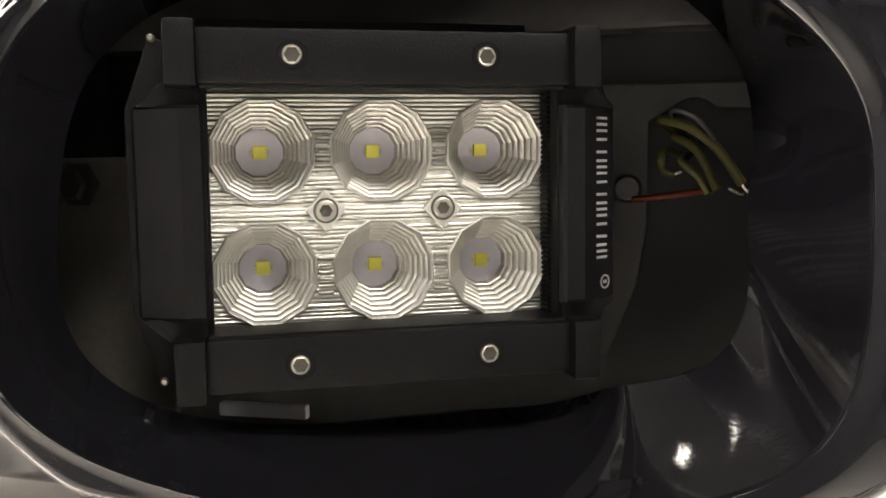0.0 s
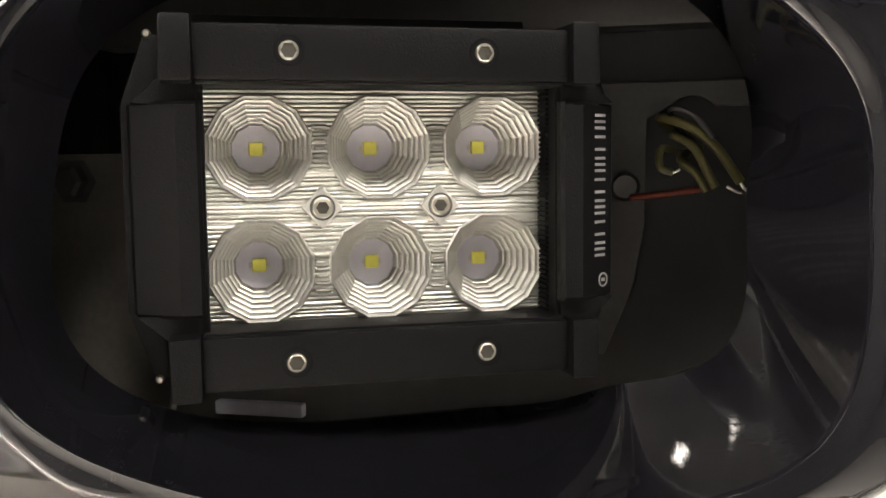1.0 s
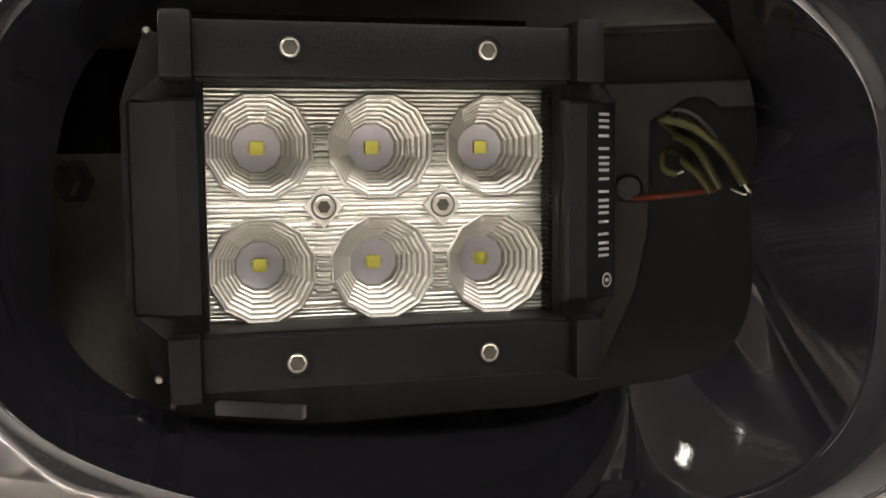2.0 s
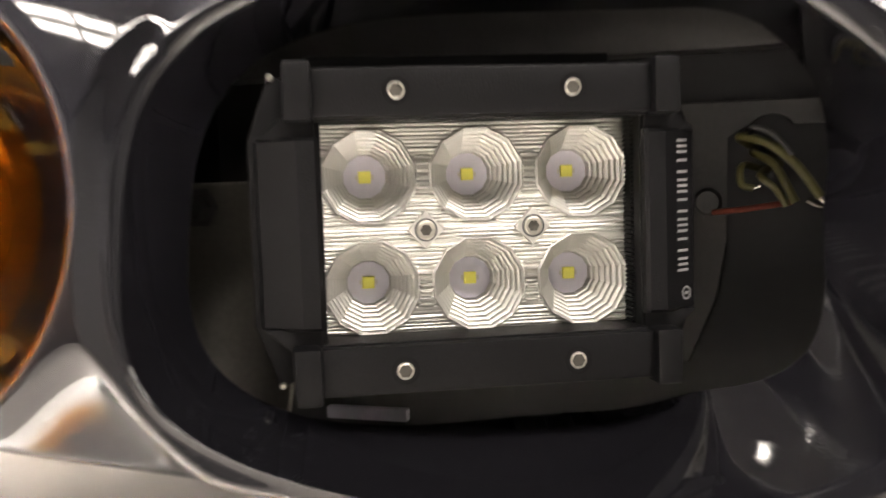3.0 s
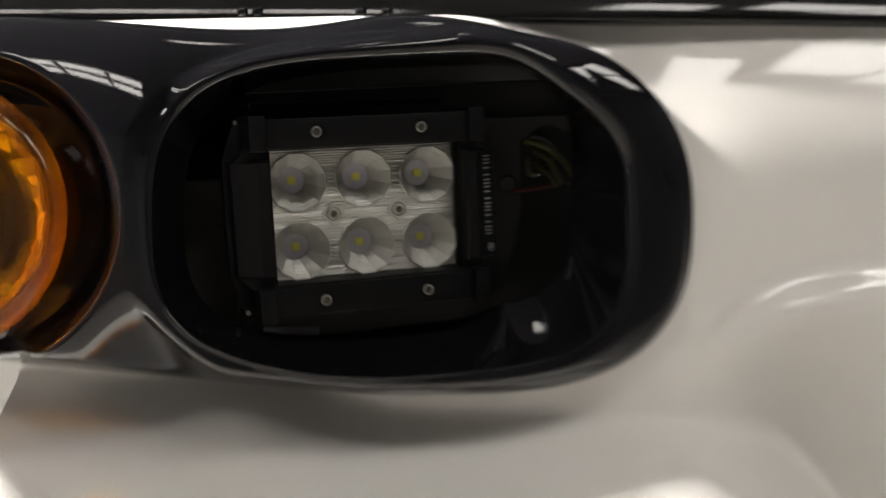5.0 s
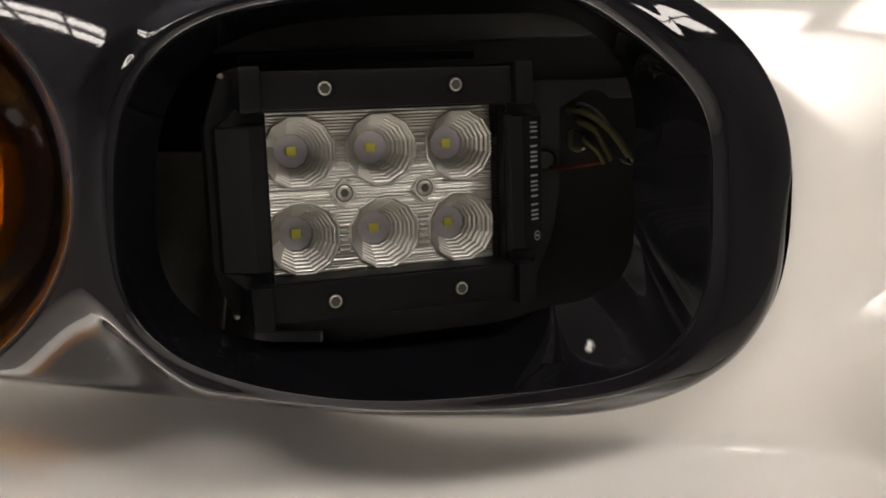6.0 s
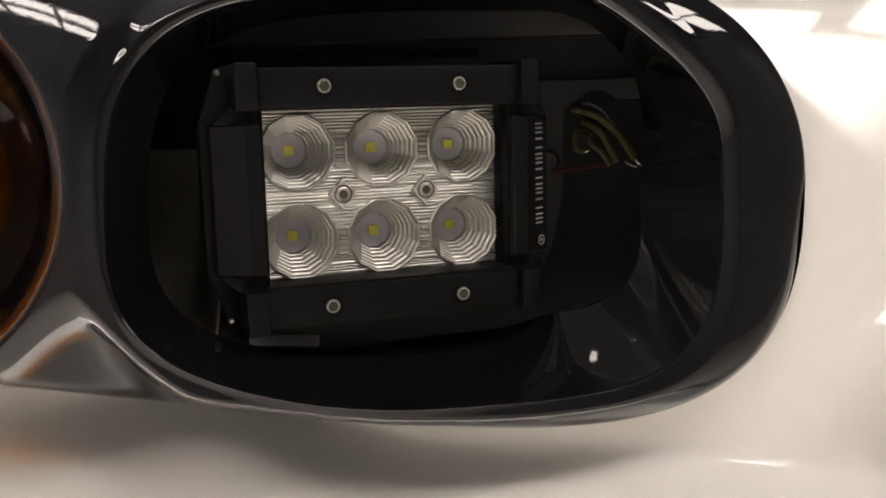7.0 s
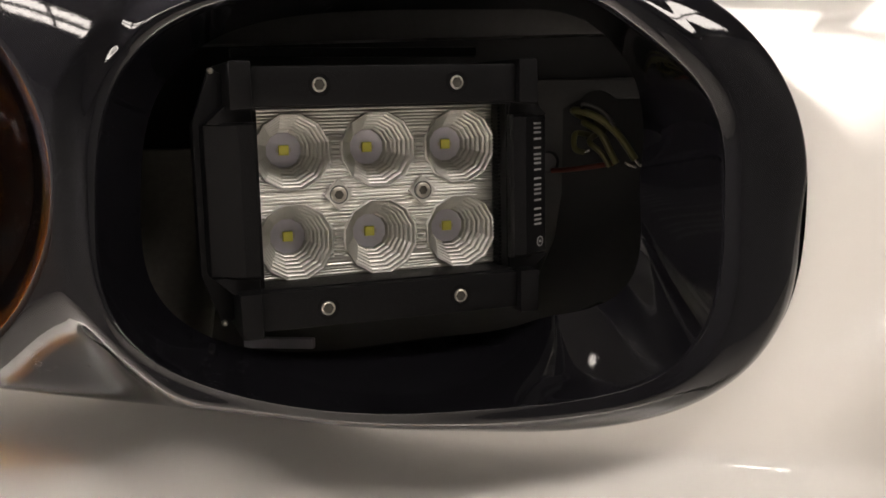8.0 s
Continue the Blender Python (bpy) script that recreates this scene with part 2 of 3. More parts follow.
def hull(points):
    points = sorted(points)
    out = []
    for seq in (points, points[::-1]):
        chain = []
        for p in seq:
            while len(chain) > 1 and (chain[-1][0] - chain[-2][0]) * (p[1] - chain[-2][1]) - (chain[-1][1] - chain[-2][1]) * (p[0] - chain[-2][0]) <= 0:
                chain.pop()
            chain.append(p)
        out += chain[:-1]
    return out


def outline_points():
    pts = []
    for i in range(720):
        th = 2 * math.pi * i / 720
        r = super_r(th, 0.0985, 0.0735, 2.2 if math.sin(th) > 0 else 2.9)
        pts.append((0.020 + r * math.cos(th), -0.002 + r * math.sin(th)))
        r = super_r(th, 0.090, 0.0683, 3.0 if math.sin(th) > 0 else 2.0)
        pts.append((-0.160 + r * math.cos(th), 0.0098 + r * math.sin(th)))
    return hull(pts)


OUTLINE = outline_points()


def outer_point(theta):
    c, s = math.cos(theta), math.sin(theta)
    best = 0.0
    for (x0, z0), (x1, z1) in zip(OUTLINE, OUTLINE[1:] + OUTLINE[:1]):
        ax, az, bx, bz = x0 - OPEN_C[0], z0 - OPEN_C[1], x1 - OPEN_C[0], z1 - OPEN_C[1]
        p, q = ax * s - az * c, bx * s - bz * c
        if p * q <= 0 and p != q:
            t = p / (p - q)
            best = max(best, (ax + (bx - ax) * t) * c + (az + (bz - az) * t) * s)
    x, z = OPEN_C[0] + best * c, OPEN_C[1] + best * s
    if z > 0:
        z -= 0.0046 * math.exp(-((x + 0.050) / 0.052) ** 2) - 0.0024 * math.exp(-((x - 0.006) / 0.024) ** 2) + 0.0030 * math.exp(-((x - 0.058) / 0.022) ** 2)
    return x, z


def edge_y(x):
    return 0.015 + 0.05 * x


LAMP_C = (-0.147, 0.0075)


def bezel_y(x, z, gap, out):
    """How far back the bezel's face lies, for arrays; gap: distance to its outer edge, out: distance outside the opening's crest."""
    edge = edge_y(x)
    ridge = -0.014 + 0.34 * x + 0.14 * z
    low = -0.040 + 0.11 * z
    ridge = low + np.log1p(np.exp((ridge - 0.003 - low) / 0.0018)) * 0.0018
    deep = edge - ridge
    # above: a rounded shoulder, tight over the lamp and broad in the saddle
    wide = 0.038 + 0.036 / (1 + np.exp(-(x + 0.080) / 0.013))
    wide = 0.027 + (wide - 0.027) * steps(0.085, 0.04, x)
    u = 1 - np.clip(gap / wide, 0.0, 1.0)
    drop = deep - 0.003 * np.log1p(np.exp((deep - 0.36 * wide) / 0.003))
    upper = ridge + drop * (1 - np.sqrt(1 - 0.999 * u * u))
    # below: a chamfer that turns down to the chin, widest between lamp and opening, then a steep return to the edge
    dl = np.hypot(x - LAMP_C[0], z - LAMP_C[1])
    wide = (0.0145 + 0.026 * np.exp(-((x + 0.075) / 0.023) ** 2)) * steps(0.128, 0.05, x)
    fall = 1.2 * 0.0030 * np.log1p(np.exp((wide - gap) / 0.0030)) * steps(0.0, 0.011, out) * steps(0.056, 0.068, dl)
    back = 0.0025 * np.log1p(np.exp((deep - 2.6 * gap - fall) / 0.0025))
    lower = ridge + fall + np.minimum(back, deep + 0.002)
    y = lower + (upper - lower) * steps(-0.022, 0.008, z)
    corner = steps(0.02, 0.06, x) * steps(0.0, 0.035, z)
    roll = np.clip(gap / (0.007 + 0.009 * corner), 0.0, 1.0)
    y -= (0.0012 + 0.0034 * steps(0.0, 0.09, x) + 0.0032 * corner) * np.sqrt(roll * (2 - roll))
    well = 0.0585 + 0.010 * np.clip((x - LAMP_C[0]) / np.maximum(dl, 1e-4), 0.0, 1.0) ** 2
    return y + 0.024 * steps(well, 0.0475, dl)


def steps(a, b, x):
    """smoothstep for arrays."""
    t = np.clip((x - a) / (b - a), 0.0, 1.0)
    return t * t * (3 - 2 * t)


def smooth_loop(points, n, width):
    """A closed curve resampled evenly to n points, its corners eased, with its first and second derivatives."""
    p = np.array(points)
    q = np.vstack([p, p[:1]])
    run = np.concatenate([[0.0], np.cumsum(np.hypot(*np.diff(q, axis=0).T))])
    at = np.linspace(0, run[-1], n, endpoint=False)
    c = np.interp(at, run, q[:, 0]) + 1j * np.interp(at, run, q[:, 1])
    k = np.fft.fftfreq(n, 1.0 / n)
    f = np.fft.fft(c) * np.exp(-0.5 * (k * width * 2 * math.pi / run[-1]) ** 2)
    w = 2j * math.pi * k / n
    return np.fft.ifft(f), np.fft.ifft(f * w), np.fft.ifft(f * w * w)


def distance(p, loop):
    """Distance of points (n, 2) to a smooth loop, by one Newton step from the nearest sample."""
    c, d1, d2 = loop
    q = p[:, 0] + 1j * p[:, 1]
    i = np.abs(q[:, None] - c[None, :]).argmin(1)
    v = q - c[i]
    a, b = d1[i], d2[i]
    u = (v * a.conjugate()).real / np.maximum(np.abs(a) ** 2 - (v * b.conjugate()).real, 0.2 * np.abs(a) ** 2)
    u = np.clip(u, -1, 1)
    return np.abs(v - a * u - 0.5 * b * u * u)


# ---- the setting: a closed workshop round the car ----
def plain(name, x0, x1, y0, y1, z0, z1, material, label):
    ob = part(name, box(x0, x1, y0, y1, z0, z1), material)
    return tagged(ob, label, "wall" if "wall" in name else name, kind="structure")


RX0, RX1, RY0, RY1, RH = -3.2, 3.6, -5.2, 2.4, 3.0
plain("floor", RX0, RX1, RY0, RY1, -0.1, 0.0, CONCRETE, "dark grey worn concrete workshop floor")
plain("ceiling", RX0, RX1, RY0, RY1, RH, RH + 0.1, CEILING, "dark grey board ceiling with panel lights")
plain("wall_north", RX0, RX1, RY1, RY1 + 0.15, 0.0, RH, WALL_PAINT, "plain dark grey painted workshop wall")
plain("wall_south", RX0, RX1, RY0 - 0.15, RY0, 0.0, RH, WALL_PAINT, "plain dark grey painted workshop wall")
plain("wall_west", RX0 - 0.15, RX0, RY0, RY1, 0.0, RH, WALL_PAINT, "plain dark grey painted workshop wall")
plain("wall_east", RX1, RX1 + 0.15, RY0, RY1, 0.0, RH, WALL_PAINT, "plain dark grey painted workshop wall")


def ceiling_panel_light(label, half, rows, wide, lit):
    """A ceiling fitting, long in x: a white tray with glowing diffusers of half length half, at the y values rows, wide across."""
    root = thing("ceiling_light", pose(0, 0, RH), label, "ceiling light", "workshop ceiling lights")
    edge = max(rows) + wide * 0.5 + 0.03
    part("tray", prism([(-half - 0.03, -0.045), (half + 0.03, -0.045), (half + 0.03, 0.0), (-half - 0.03, 0.0)], -edge, edge, 0.006), FIXTURE, root)
    for y in rows:
        part("diffuser", box(-half, half, y - wide * 0.5, y + wide * 0.5, -0.062, -0.044, 0.004), lit, root, "lit white diffuser", smooth=40)
        for x in (-half - 0.012, half + 0.012):
            part("end_clip", box(x - 0.010, x + 0.010, y - wide * 0.5, y + wide * 0.5, -0.066, -0.044, 0.003), FIXTURE, root)
    return root


twin = ceiling_panel_light("white enamel ceiling light with two lit diffusers", 0.31, (-0.15, 0.15), 0.16, TUBE_GLOW)
twin.matrix_world = pose(-0.22, -2.36, RH)
for x, y in ((-0.92, -2.36), (-1.62, -2.36)):
    copy_thing(twin, pose(x, y, RH))
square = ceiling_panel_light("square ceiling panel light with one lit diffuser", 0.33, (0.0,), 0.60, PANEL_GLOW)
square.matrix_world = pose(1.10, -1.66, RH)
for x, y in ((2.10, -1.25), (2.84, -1.45)):
    copy_thing(square, pose(x, y, RH))
# added lamp, sized and placed only to make the glint in the bezel's bowl
ceiling_panel_light("small lit twin lamp added for the glint in the bezel", 0.075, (-0.026, 0.026), 0.022, TUBE_GLOW).matrix_world = pose(0.12, -0.09, RH, 0, 0, 125)

strong = ceiling_panel_light("strong white ceiling light with two lit diffusers", 0.30, (-0.13, 0.13), 0.13, STRONG_GLOW)
strong.matrix_world = pose(-2.30, -0.14, RH)

# ---- the car's front: white bumper, black trim bar, dark panel above, side panel ----
car = thing("car_front", pose(0, 0, 0), "white painted car front with a stepped bumper and black trim", "car")


def soft_ramp(x, width):
    """Zero below 0, x above, rounded between."""
    return width * math.log1p(math.exp(max(-30.0, min(30.0, x / width))))


def edge_z(x):
    """Height of the black trim bar's lower edge."""
    return 0.0722 - 0.046 * x


def fold_z(x):
    """Height of the fold at the face's lower edge; it climbs towards the wing."""
    return -0.0685 + 0.0285 * (1 - math.exp(-soft_ramp(x - 0.122, 0.004) / 0.022))


def fascia_rows(x):
    """The bumper's section at x, from its top down to the floor: (y, z from Z0)."""
    xt = x if x > 0 else 0.4675 * x
    y0 = 0.0175 + 0.05 * xt + 0.22 * soft_ramp(x - 0.13, 0.014)
    zf = fold_z(x) + 0.0135 * smoothstep(-0.05, -0.17, x)
    side = smoothstep(0.115, 0.165, x)
    zc = -0.068 - 0.0185 * smoothstep(-0.14, 0.05, x) - 1.30 * soft_ramp(x - 0.146, 0.014)
    yc = 0.030 - 0.003 * smoothstep(-0.14, 0.05, x) + 0.050 * smoothstep(0.11, 0.19, x)
    out = smoothstep(0.06, 0.10, x)
    brow = edge_z(xt) - 0.0006 + 0.0066 * out
    key = [(y0 + 0.05, brow + 0.016), (y0 + 0.026, brow + 0.008)]
    for k in range(12):
        z = brow + (zf + 0.012 - brow) * k / 11
        key.append((y0 - 0.005 * (1 - out) * smoothstep(0.052, 0.064, z) + 0.8 * max(0.0, z - 0.018) ** 2 + 3.3 * smoothstep(0.02, 0.085, x) * max(0.0, z + 0.015) ** 2 + 5.0 * side * max(0.0, 0.012 - z) ** 2 - 0.0012 * side * smoothstep(zf + 0.040, zf + 0.010, z), z))
    key += [(y0 - 0.005 * side, zf), (yc, zc), (yc - 0.125, zc - 0.072), (yc - 0.130, -0.30), (yc - 0.122, -Z0)]
    key = np.array(key)
    run = np.concatenate([[0.0], np.cumsum(np.hypot(*np.diff(key, axis=0).T))])
    stops = np.concatenate([np.linspace(0, run[-3], 130), [run[-2], run[-1]]])
    y, z = np.interp(stops, run, key[:, 0]), np.interp(stops, run, key[:, 1])
    for _ in range(6):
        y[1:-3] = 0.25 * y[:-4] + 0.5 * y[1:-3] + 0.25 * y[2:-2]
        z[1:-3] = 0.25 * z[:-4] + 0.5 * z[1:-3] + 0.25 * z[2:-2]
    return list(zip(y.tolist(), z.tolist()))


def seam_x(z):
    return -0.168 + 0.22 * min(0.07, max(0.0, -0.07 - z))


def fascia():
    bm = bmesh.new()
    cols = []
    xs = [-0.40 + 0.96 * i / 300 for i in range(301)]
    for x in xs:
        col = []
        for y, z in fascia_rows(x):
            xx = x
            if x < 0.0:                    # the left end follows the slanting seam
                xx = seam_x(max(z, -0.20)) * (x / -0.40)
            col.append(bm.verts.new((xx, y, z + Z0)))
        cols.append(col)
    for a, b in zip(cols, cols[1:]):
        for i in range(len(a) - 1):
            vs = (a[i], b[i], b[i + 1], a[i + 1])
            cx, cz = sum(v.co.x for v in vs) / 4, sum(v.co.z for v in vs) / 4 - Z0
            dx, dz = cx - 0.013, cz
            inside = (abs(dx) / 0.097) ** 2.4 + (abs(dz) / 0.067) ** 2.4 < 1 or (cx < 0.0 and abs(cz - 0.004) < 0.058)
            inside = inside or math.hypot(cx - LAMP_C[0], cz - LAMP_C[1]) < 0.052
            inside = (inside or abs(cz + 0.003) < 0.062 and abs(cx - 0.01) < 0.055) and vs[0].co.y < 0.085
            if not inside:
                bm.faces.new(vs)
    # the end turns back along the seam
    end = [bm.verts.new((v.co.x - 0.004, v.co.y + 0.10, v.co.z)) for v in cols[0]]
    for i in range(len(end) - 1):
        bm.faces.new((cols[0][i], cols[0][i + 1], end[i + 1], end[i]))
    bmesh.ops.delete(bm, geom=[v for v in bm.verts if not v.link_faces], context="VERTS")
    return bm


bumper = part("bumper", fascia(), WHITE_PAINT, car, "glossy white painted stepped bumper skin", smooth=50)


def side_panel():
    """The recessed white panel past the seam, with its own bright lower step."""
    bm = bmesh.new()
    cols = []
    for i in range(41):
        x = -0.60 + 0.45 * i / 40
        col = []
        for y, z in ((0.038, 0.12), (0.052, 0.05), (0.068, -0.02), (0.084, -0.08), (0.096, -0.149), (0.094, -0.161), (0.070, -0.167), (0.02, -0.172), (-0.03, -0.176),
                     (-0.045, -0.180), (-0.050, -0.190), (-0.048, -0.4), (-0.048, -Z0)):
            col.append(bm.verts.new((x, y + 0.06 * (x + 0.2) ** 2, z + Z0)))
        cols.append(col)
    for a, b in zip(cols, cols[1:]):
        for i in range(len(a) - 1):
            bm.faces.new((a[i], b[i], b[i + 1], a[i + 1]))
    return bm


part("side_panel", side_panel(), WHITE_PAINT, car, "white painted body panel set back behind the seam", smooth=40)


def trim_bar():
    """A rounded glossy black bar over the bumper, sloping slightly."""
    rings = []
    for i in range(61):
        x = -0.222 + 0.80 * i / 60
        z, y = Z0 + edge_z(x), 0.021 + 0.05 * x + 0.22 * soft_ramp(x - 0.13, 0.014) + 0.016 * smoothstep(-0.20, 0.20, x)
        section = [(0.012, -0.001), (0.000, -0.001), (-0.0050, -0.0006), (-0.0060, 0.0006), (-0.0056, 0.0025), (-0.0044, 0.0056), (-0.0022, 0.0100), (0.0014, 0.0150), (0.004, 0.0185), (0.012, 0.0185)]
        rings.append([(x, y + dy, z + dz) for dy, dz in section])
    return loft(rings, None, (True, True))


part("trim_bar", trim_bar(), TRIM_BLACK, car, "glossy black trim bar along the bumper's top", smooth=75)


def upper_panel():
    bm = bmesh.new()
    cols = []
    for i in range(31):
        x = -0.60 + 1.18 * i / 30
        y = 0.021 + 0.05 * x + 0.22 * soft_ramp(x - 0.13, 0.014) + 0.016 * smoothstep(-0.20, 0.20, x)
        z = Z0 + edge_z(x)
        cols.append([bm.verts.new((x, y + dy, z + dz)) for dy, dz in ((0.010, 0.004), (0.010, 0.0145), (0.005, 0.0175), (0.006, 0.022), (0.05, 0.14), (0.11, 0.26), (0.16, 0.30))])
    for a, b in zip(cols, cols[1:]):
        for i in range(len(a) - 1):
            bm.faces.new((a[i], b[i], b[i + 1], a[i + 1]))
    return bm


part("upper_panel", upper_panel(), GREEN_DARK, car, "dark greenish glossy panel above the trim bar", smooth=50)
for x in (-0.052, -0.046, -0.006, 0.004):
    z, y = Z0 + edge_z(x) + 0.001, 0.021 + 0.05 * x + 0.016 * smoothstep(-0.20, 0.20, x)
    part("clip", box(x - 0.0022, x + 0.0022, y - 0.0065, y + 0.002, z + 0.0004, z + 0.0042, 0.0012), GLOSS_BLACK, car, smooth=60)

part("crossbeam", box(-0.140, 0.100, 0.112, 0.126, Z0 + 0.0490, Z0 + 0.0740, 0.002), PLATE_GREY, car, "dull grey crossbeam behind the lamp opening", smooth=40)

# ---- the bezel ----
bezel = thing("light_bezel", pose(0, 0, 0), "glossy black plastic lamp bezel on the white bumper", "bezel")


def bowl_shape(th):
    """Depth and inset of the bowl's wall: deep round the top and bottom, a hollow dish at the right, cut short at the left."""
    c, s = math.cos(th), math.sin(th)
    dish = smoothstep(0.05, 0.42, c) if s < 0 else smoothstep(0.80, 1.0, c)
    left = smoothstep(-0.50, -0.97, c)
    inset = 0.0080 + 0.0140 * dish - 0.0070 * max(left, smoothstep(0.45, 0.80, s))
    deep = (0.054 - 0.031 * left) * (1 - dish) + (0.0190 + 0.006 * smoothstep(0.66, 0.85, c)) * dish
    return deep, inset, dish


def bezel_shell():
    n, radial = 840, 230
    thetas = [2 * math.pi * i / n for i in range(n)]
    crest = [crest_point(t) for t in thetas]
    loop = smooth_loop([outer_point(t) for t in thetas], 1400, 0.0035)
    oc = loop[0] - (OPEN_C[0] + 1j * OPEN_C[1])
    ang = np.unwrap(np.angle(oc))
    ang, rad = np.concatenate([ang - 2 * math.pi, ang, ang + 2 * math.pi]), np.tile(np.abs(oc), 3)
    r = np.interp(np.array(thetas), ang, rad)
    outer = [(OPEN_C[0] + k * math.cos(t), OPEN_C[1] + k * math.sin(t)) for k, t in zip(r.tolist(), thetas)]
    rim = smooth_loop(crest, 1400, 0.0005)
    rings = []
    ring = []                  # hidden return of the outer edge
    for (x, z), (cx, cz) in zip(outer, crest):
        ring.append((x - (x - OPEN_C[0]) * 0.012, edge_y(x) + 0.024, Z0 + z - (z - OPEN_C[1]) * 0.012))
    rings.append(ring)
    rings.append([(x, edge_y(x), Z0 + z) for x, z in outer])
    lips = [0.00012 + 0.0040 * smoothstep(-0.25, 0.75, math.sin(t - 0.35)) for t in thetas]
    oa, ca, la = np.array(outer), np.array(crest), np.array(lips)
    far = np.hypot(*(ca - oa).T)
    cy = crest_y(ca[:, 0], ca[:, 1])
    cy += 0.8 * np.minimum(0.0, bezel_y(ca[:, 0], ca[:, 1], distance(ca, loop), np.zeros(n)) - cy)
    for k in range(radial + 1):
        f = (k / radial) ** 1.1 * (far - la) / far
        p = oa + (ca - oa) * f[:, None]
        gap = distance(p, loop) if k else np.zeros(n)
        y = bezel_y(p[:, 0], p[:, 1], gap, np.maximum(0.0, distance(p, rim) - la))
        t = np.clip(1 - (far * (1 - f) - la) / 0.008, 0.0, 1.0)
        t = t * t * (3 - 2 * t)
        y = y * (1 - t) + cy * t
        rings.append([(float(a), float(c), Z0 + float(b)) for (a, b), c in zip(p, y)])
    for k in range(1, 9):      # the rounded lip
        b = math.pi / 2 * k / 8
        ring = []
        for (ox, oz), (cx, cz), lip, y in zip(outer, crest, lips, cy.tolist()):
            far = math.hypot(cx - ox, cz - oz)
            f = 1 - lip * (1 - math.sin(b)) / far
            ring.append((ox + (cx - ox) * f, y + lip * (1 - math.cos(b)), Z0 + oz + (cz - oz) * f))
        rings.append(ring)
    # the bowl: over the lip and back along its wall; the values run softly round it
    shape = np.array([bowl_shape(t) for t in thetas])
    for _ in range(70):
        shape = 0.25 * np.roll(shape, 4, axis=0) + 0.5 * shape + 0.25 * np.roll(shape, -4, axis=0)
    for k in range(1, 31):
        t = k / 30
        ring = []
        for th, (cx, cz), lip, y, (deep, inset, dish) in zip(thetas, crest, lips, cy.tolist(), shape.tolist()):
            d = deep * ((1 + 0.35 * dish) * t - 0.35 * dish * t * t)
            i = inset * t ** (1.3 - 0.3 * dish)
            r = math.hypot(cx - OPEN_C[0], cz - OPEN_C[1]) - i
            ring.append((OPEN_C[0] + r * math.cos(th), y + lip + d, Z0 + OPEN_C[1] + r * math.sin(th)))
        rings.append(ring)
    last = rings[-1]           # the back of the thin inner edge
    rings.append([(OPEN_C[0] + (x - OPEN_C[0]) * 1.05, y + 0.002, Z0 + OPEN_C[1] + (z - Z0 - OPEN_C[1]) * 1.05) for x, y, z in last])
    return loft(rings)


part("shell", bezel_shell(), GLOSS_BLACK, bezel, smooth=60)


# added sheets that close the hollow and keep it dark
for x0, x1, y0, y1, z0, z1 in ((-0.164, 0.116, 0.128, 0.132, -0.085, 0.08), (-0.149, -0.146, 0.012, 0.128, -0.060, 0.06), (0.112, 0.116, 0.055, 0.132, -0.075, 0.07),
                              (-0.164, 0.116, 0.055, 0.132, 0.08, 0.084), (-0.164, 0.116, 0.065, 0.132, -0.089, -0.085)):
    part("back_panel", box(x0, x1, y0, y1, Z0 + z0, Z0 + z1), CAVITY, bezel, "dark sheet added to close the hollow behind the bezel")

# ---- steel bracket behind the bowl, with its bolt ----
bracket = thing("mounting_bracket", pose(-0.09, 0.032, Z0), "grey steel mounting bracket bolted inside the bezel", "bracket")


def bracket_plate():
    bm = bmesh.new()
    prism([(-0.040, -0.056), (0.020, -0.056), (0.026, -0.02), (0.026, 0.012), (-0.040, 0.012)], 0.0, 0.003, 0.0008, bm)
    box(-0.034, 0.004, -0.012, 0.0, 0.0425, 0.0455, 0.0006, bm)
    return bm


part("plate", bracket_plate(), GREY_PLATE, bracket)
part("foot", box(0.032, 0.056, 0.001, 0.004, -0.0550, -0.0515, 0.0006), LED_BASE, bracket, "pale steel foot under the lamp")
bolt = part("bolt", lathe([(0, -0.0045), (0.0035, -0.0045), (0.0045, -0.0035), (0.0045, -0.0005), (0.0062, -0.0004), (0.0062, 0.0)], 6, None, (-0.005, 0.005)), STEEL_DARK, bracket, "dull steel bolt head")

# ---- back plate with the cable hole ----
cable_plate = thing("cable_plate", pose(0.058, 0.112, Z0), "dark grey notched steel plate behind the lamp opening", "plate")


def holed_plate():
    """A cross bar with a round notch in its lower edge, and a tapering upright strip."""
    arc = [(0.0035 + 0.0085 * math.cos(a), 0.0195 + 0.0085 * math.sin(a)) for a in [math.pi * (0.20 + 0.60 * i / 14) for i in range(15)]]
    outline = [(-0.030, -0.052), (-0.0225, -0.052), (-0.0135, -0.030), (-0.0105, -0.012), (-0.0105, 0.0215)] + arc[::-1] + [(0.0225, 0.0245), (0.0225, 0.0325), (-0.030, 0.0325)]
    return prism(outline, 0.0, 0.003, 0.0006)


part("plate", holed_plate(), PLATE_GREY, cable_plate)
part("bolt", lathe([(0, -0.003), (0.0035, -0.003), (0.0045, -0.002), (0.0045, 0.0)], 16, None, (-0.0160, 0.0006)), STEEL_DARK, cable_plate, "dark bolt head", smooth=40)
# the tab's colour is darkened so that it sinks into the dim hollow
part("tab", prism([(-0.020, -0.066), (0.004, -0.070), (0.012, -0.052), (0.004, -0.049), (-0.014, -0.058)], -0.030, -0.026, 0.0008), RECESS_SHADE, cable_plate, "small steel tab coloured near-black")

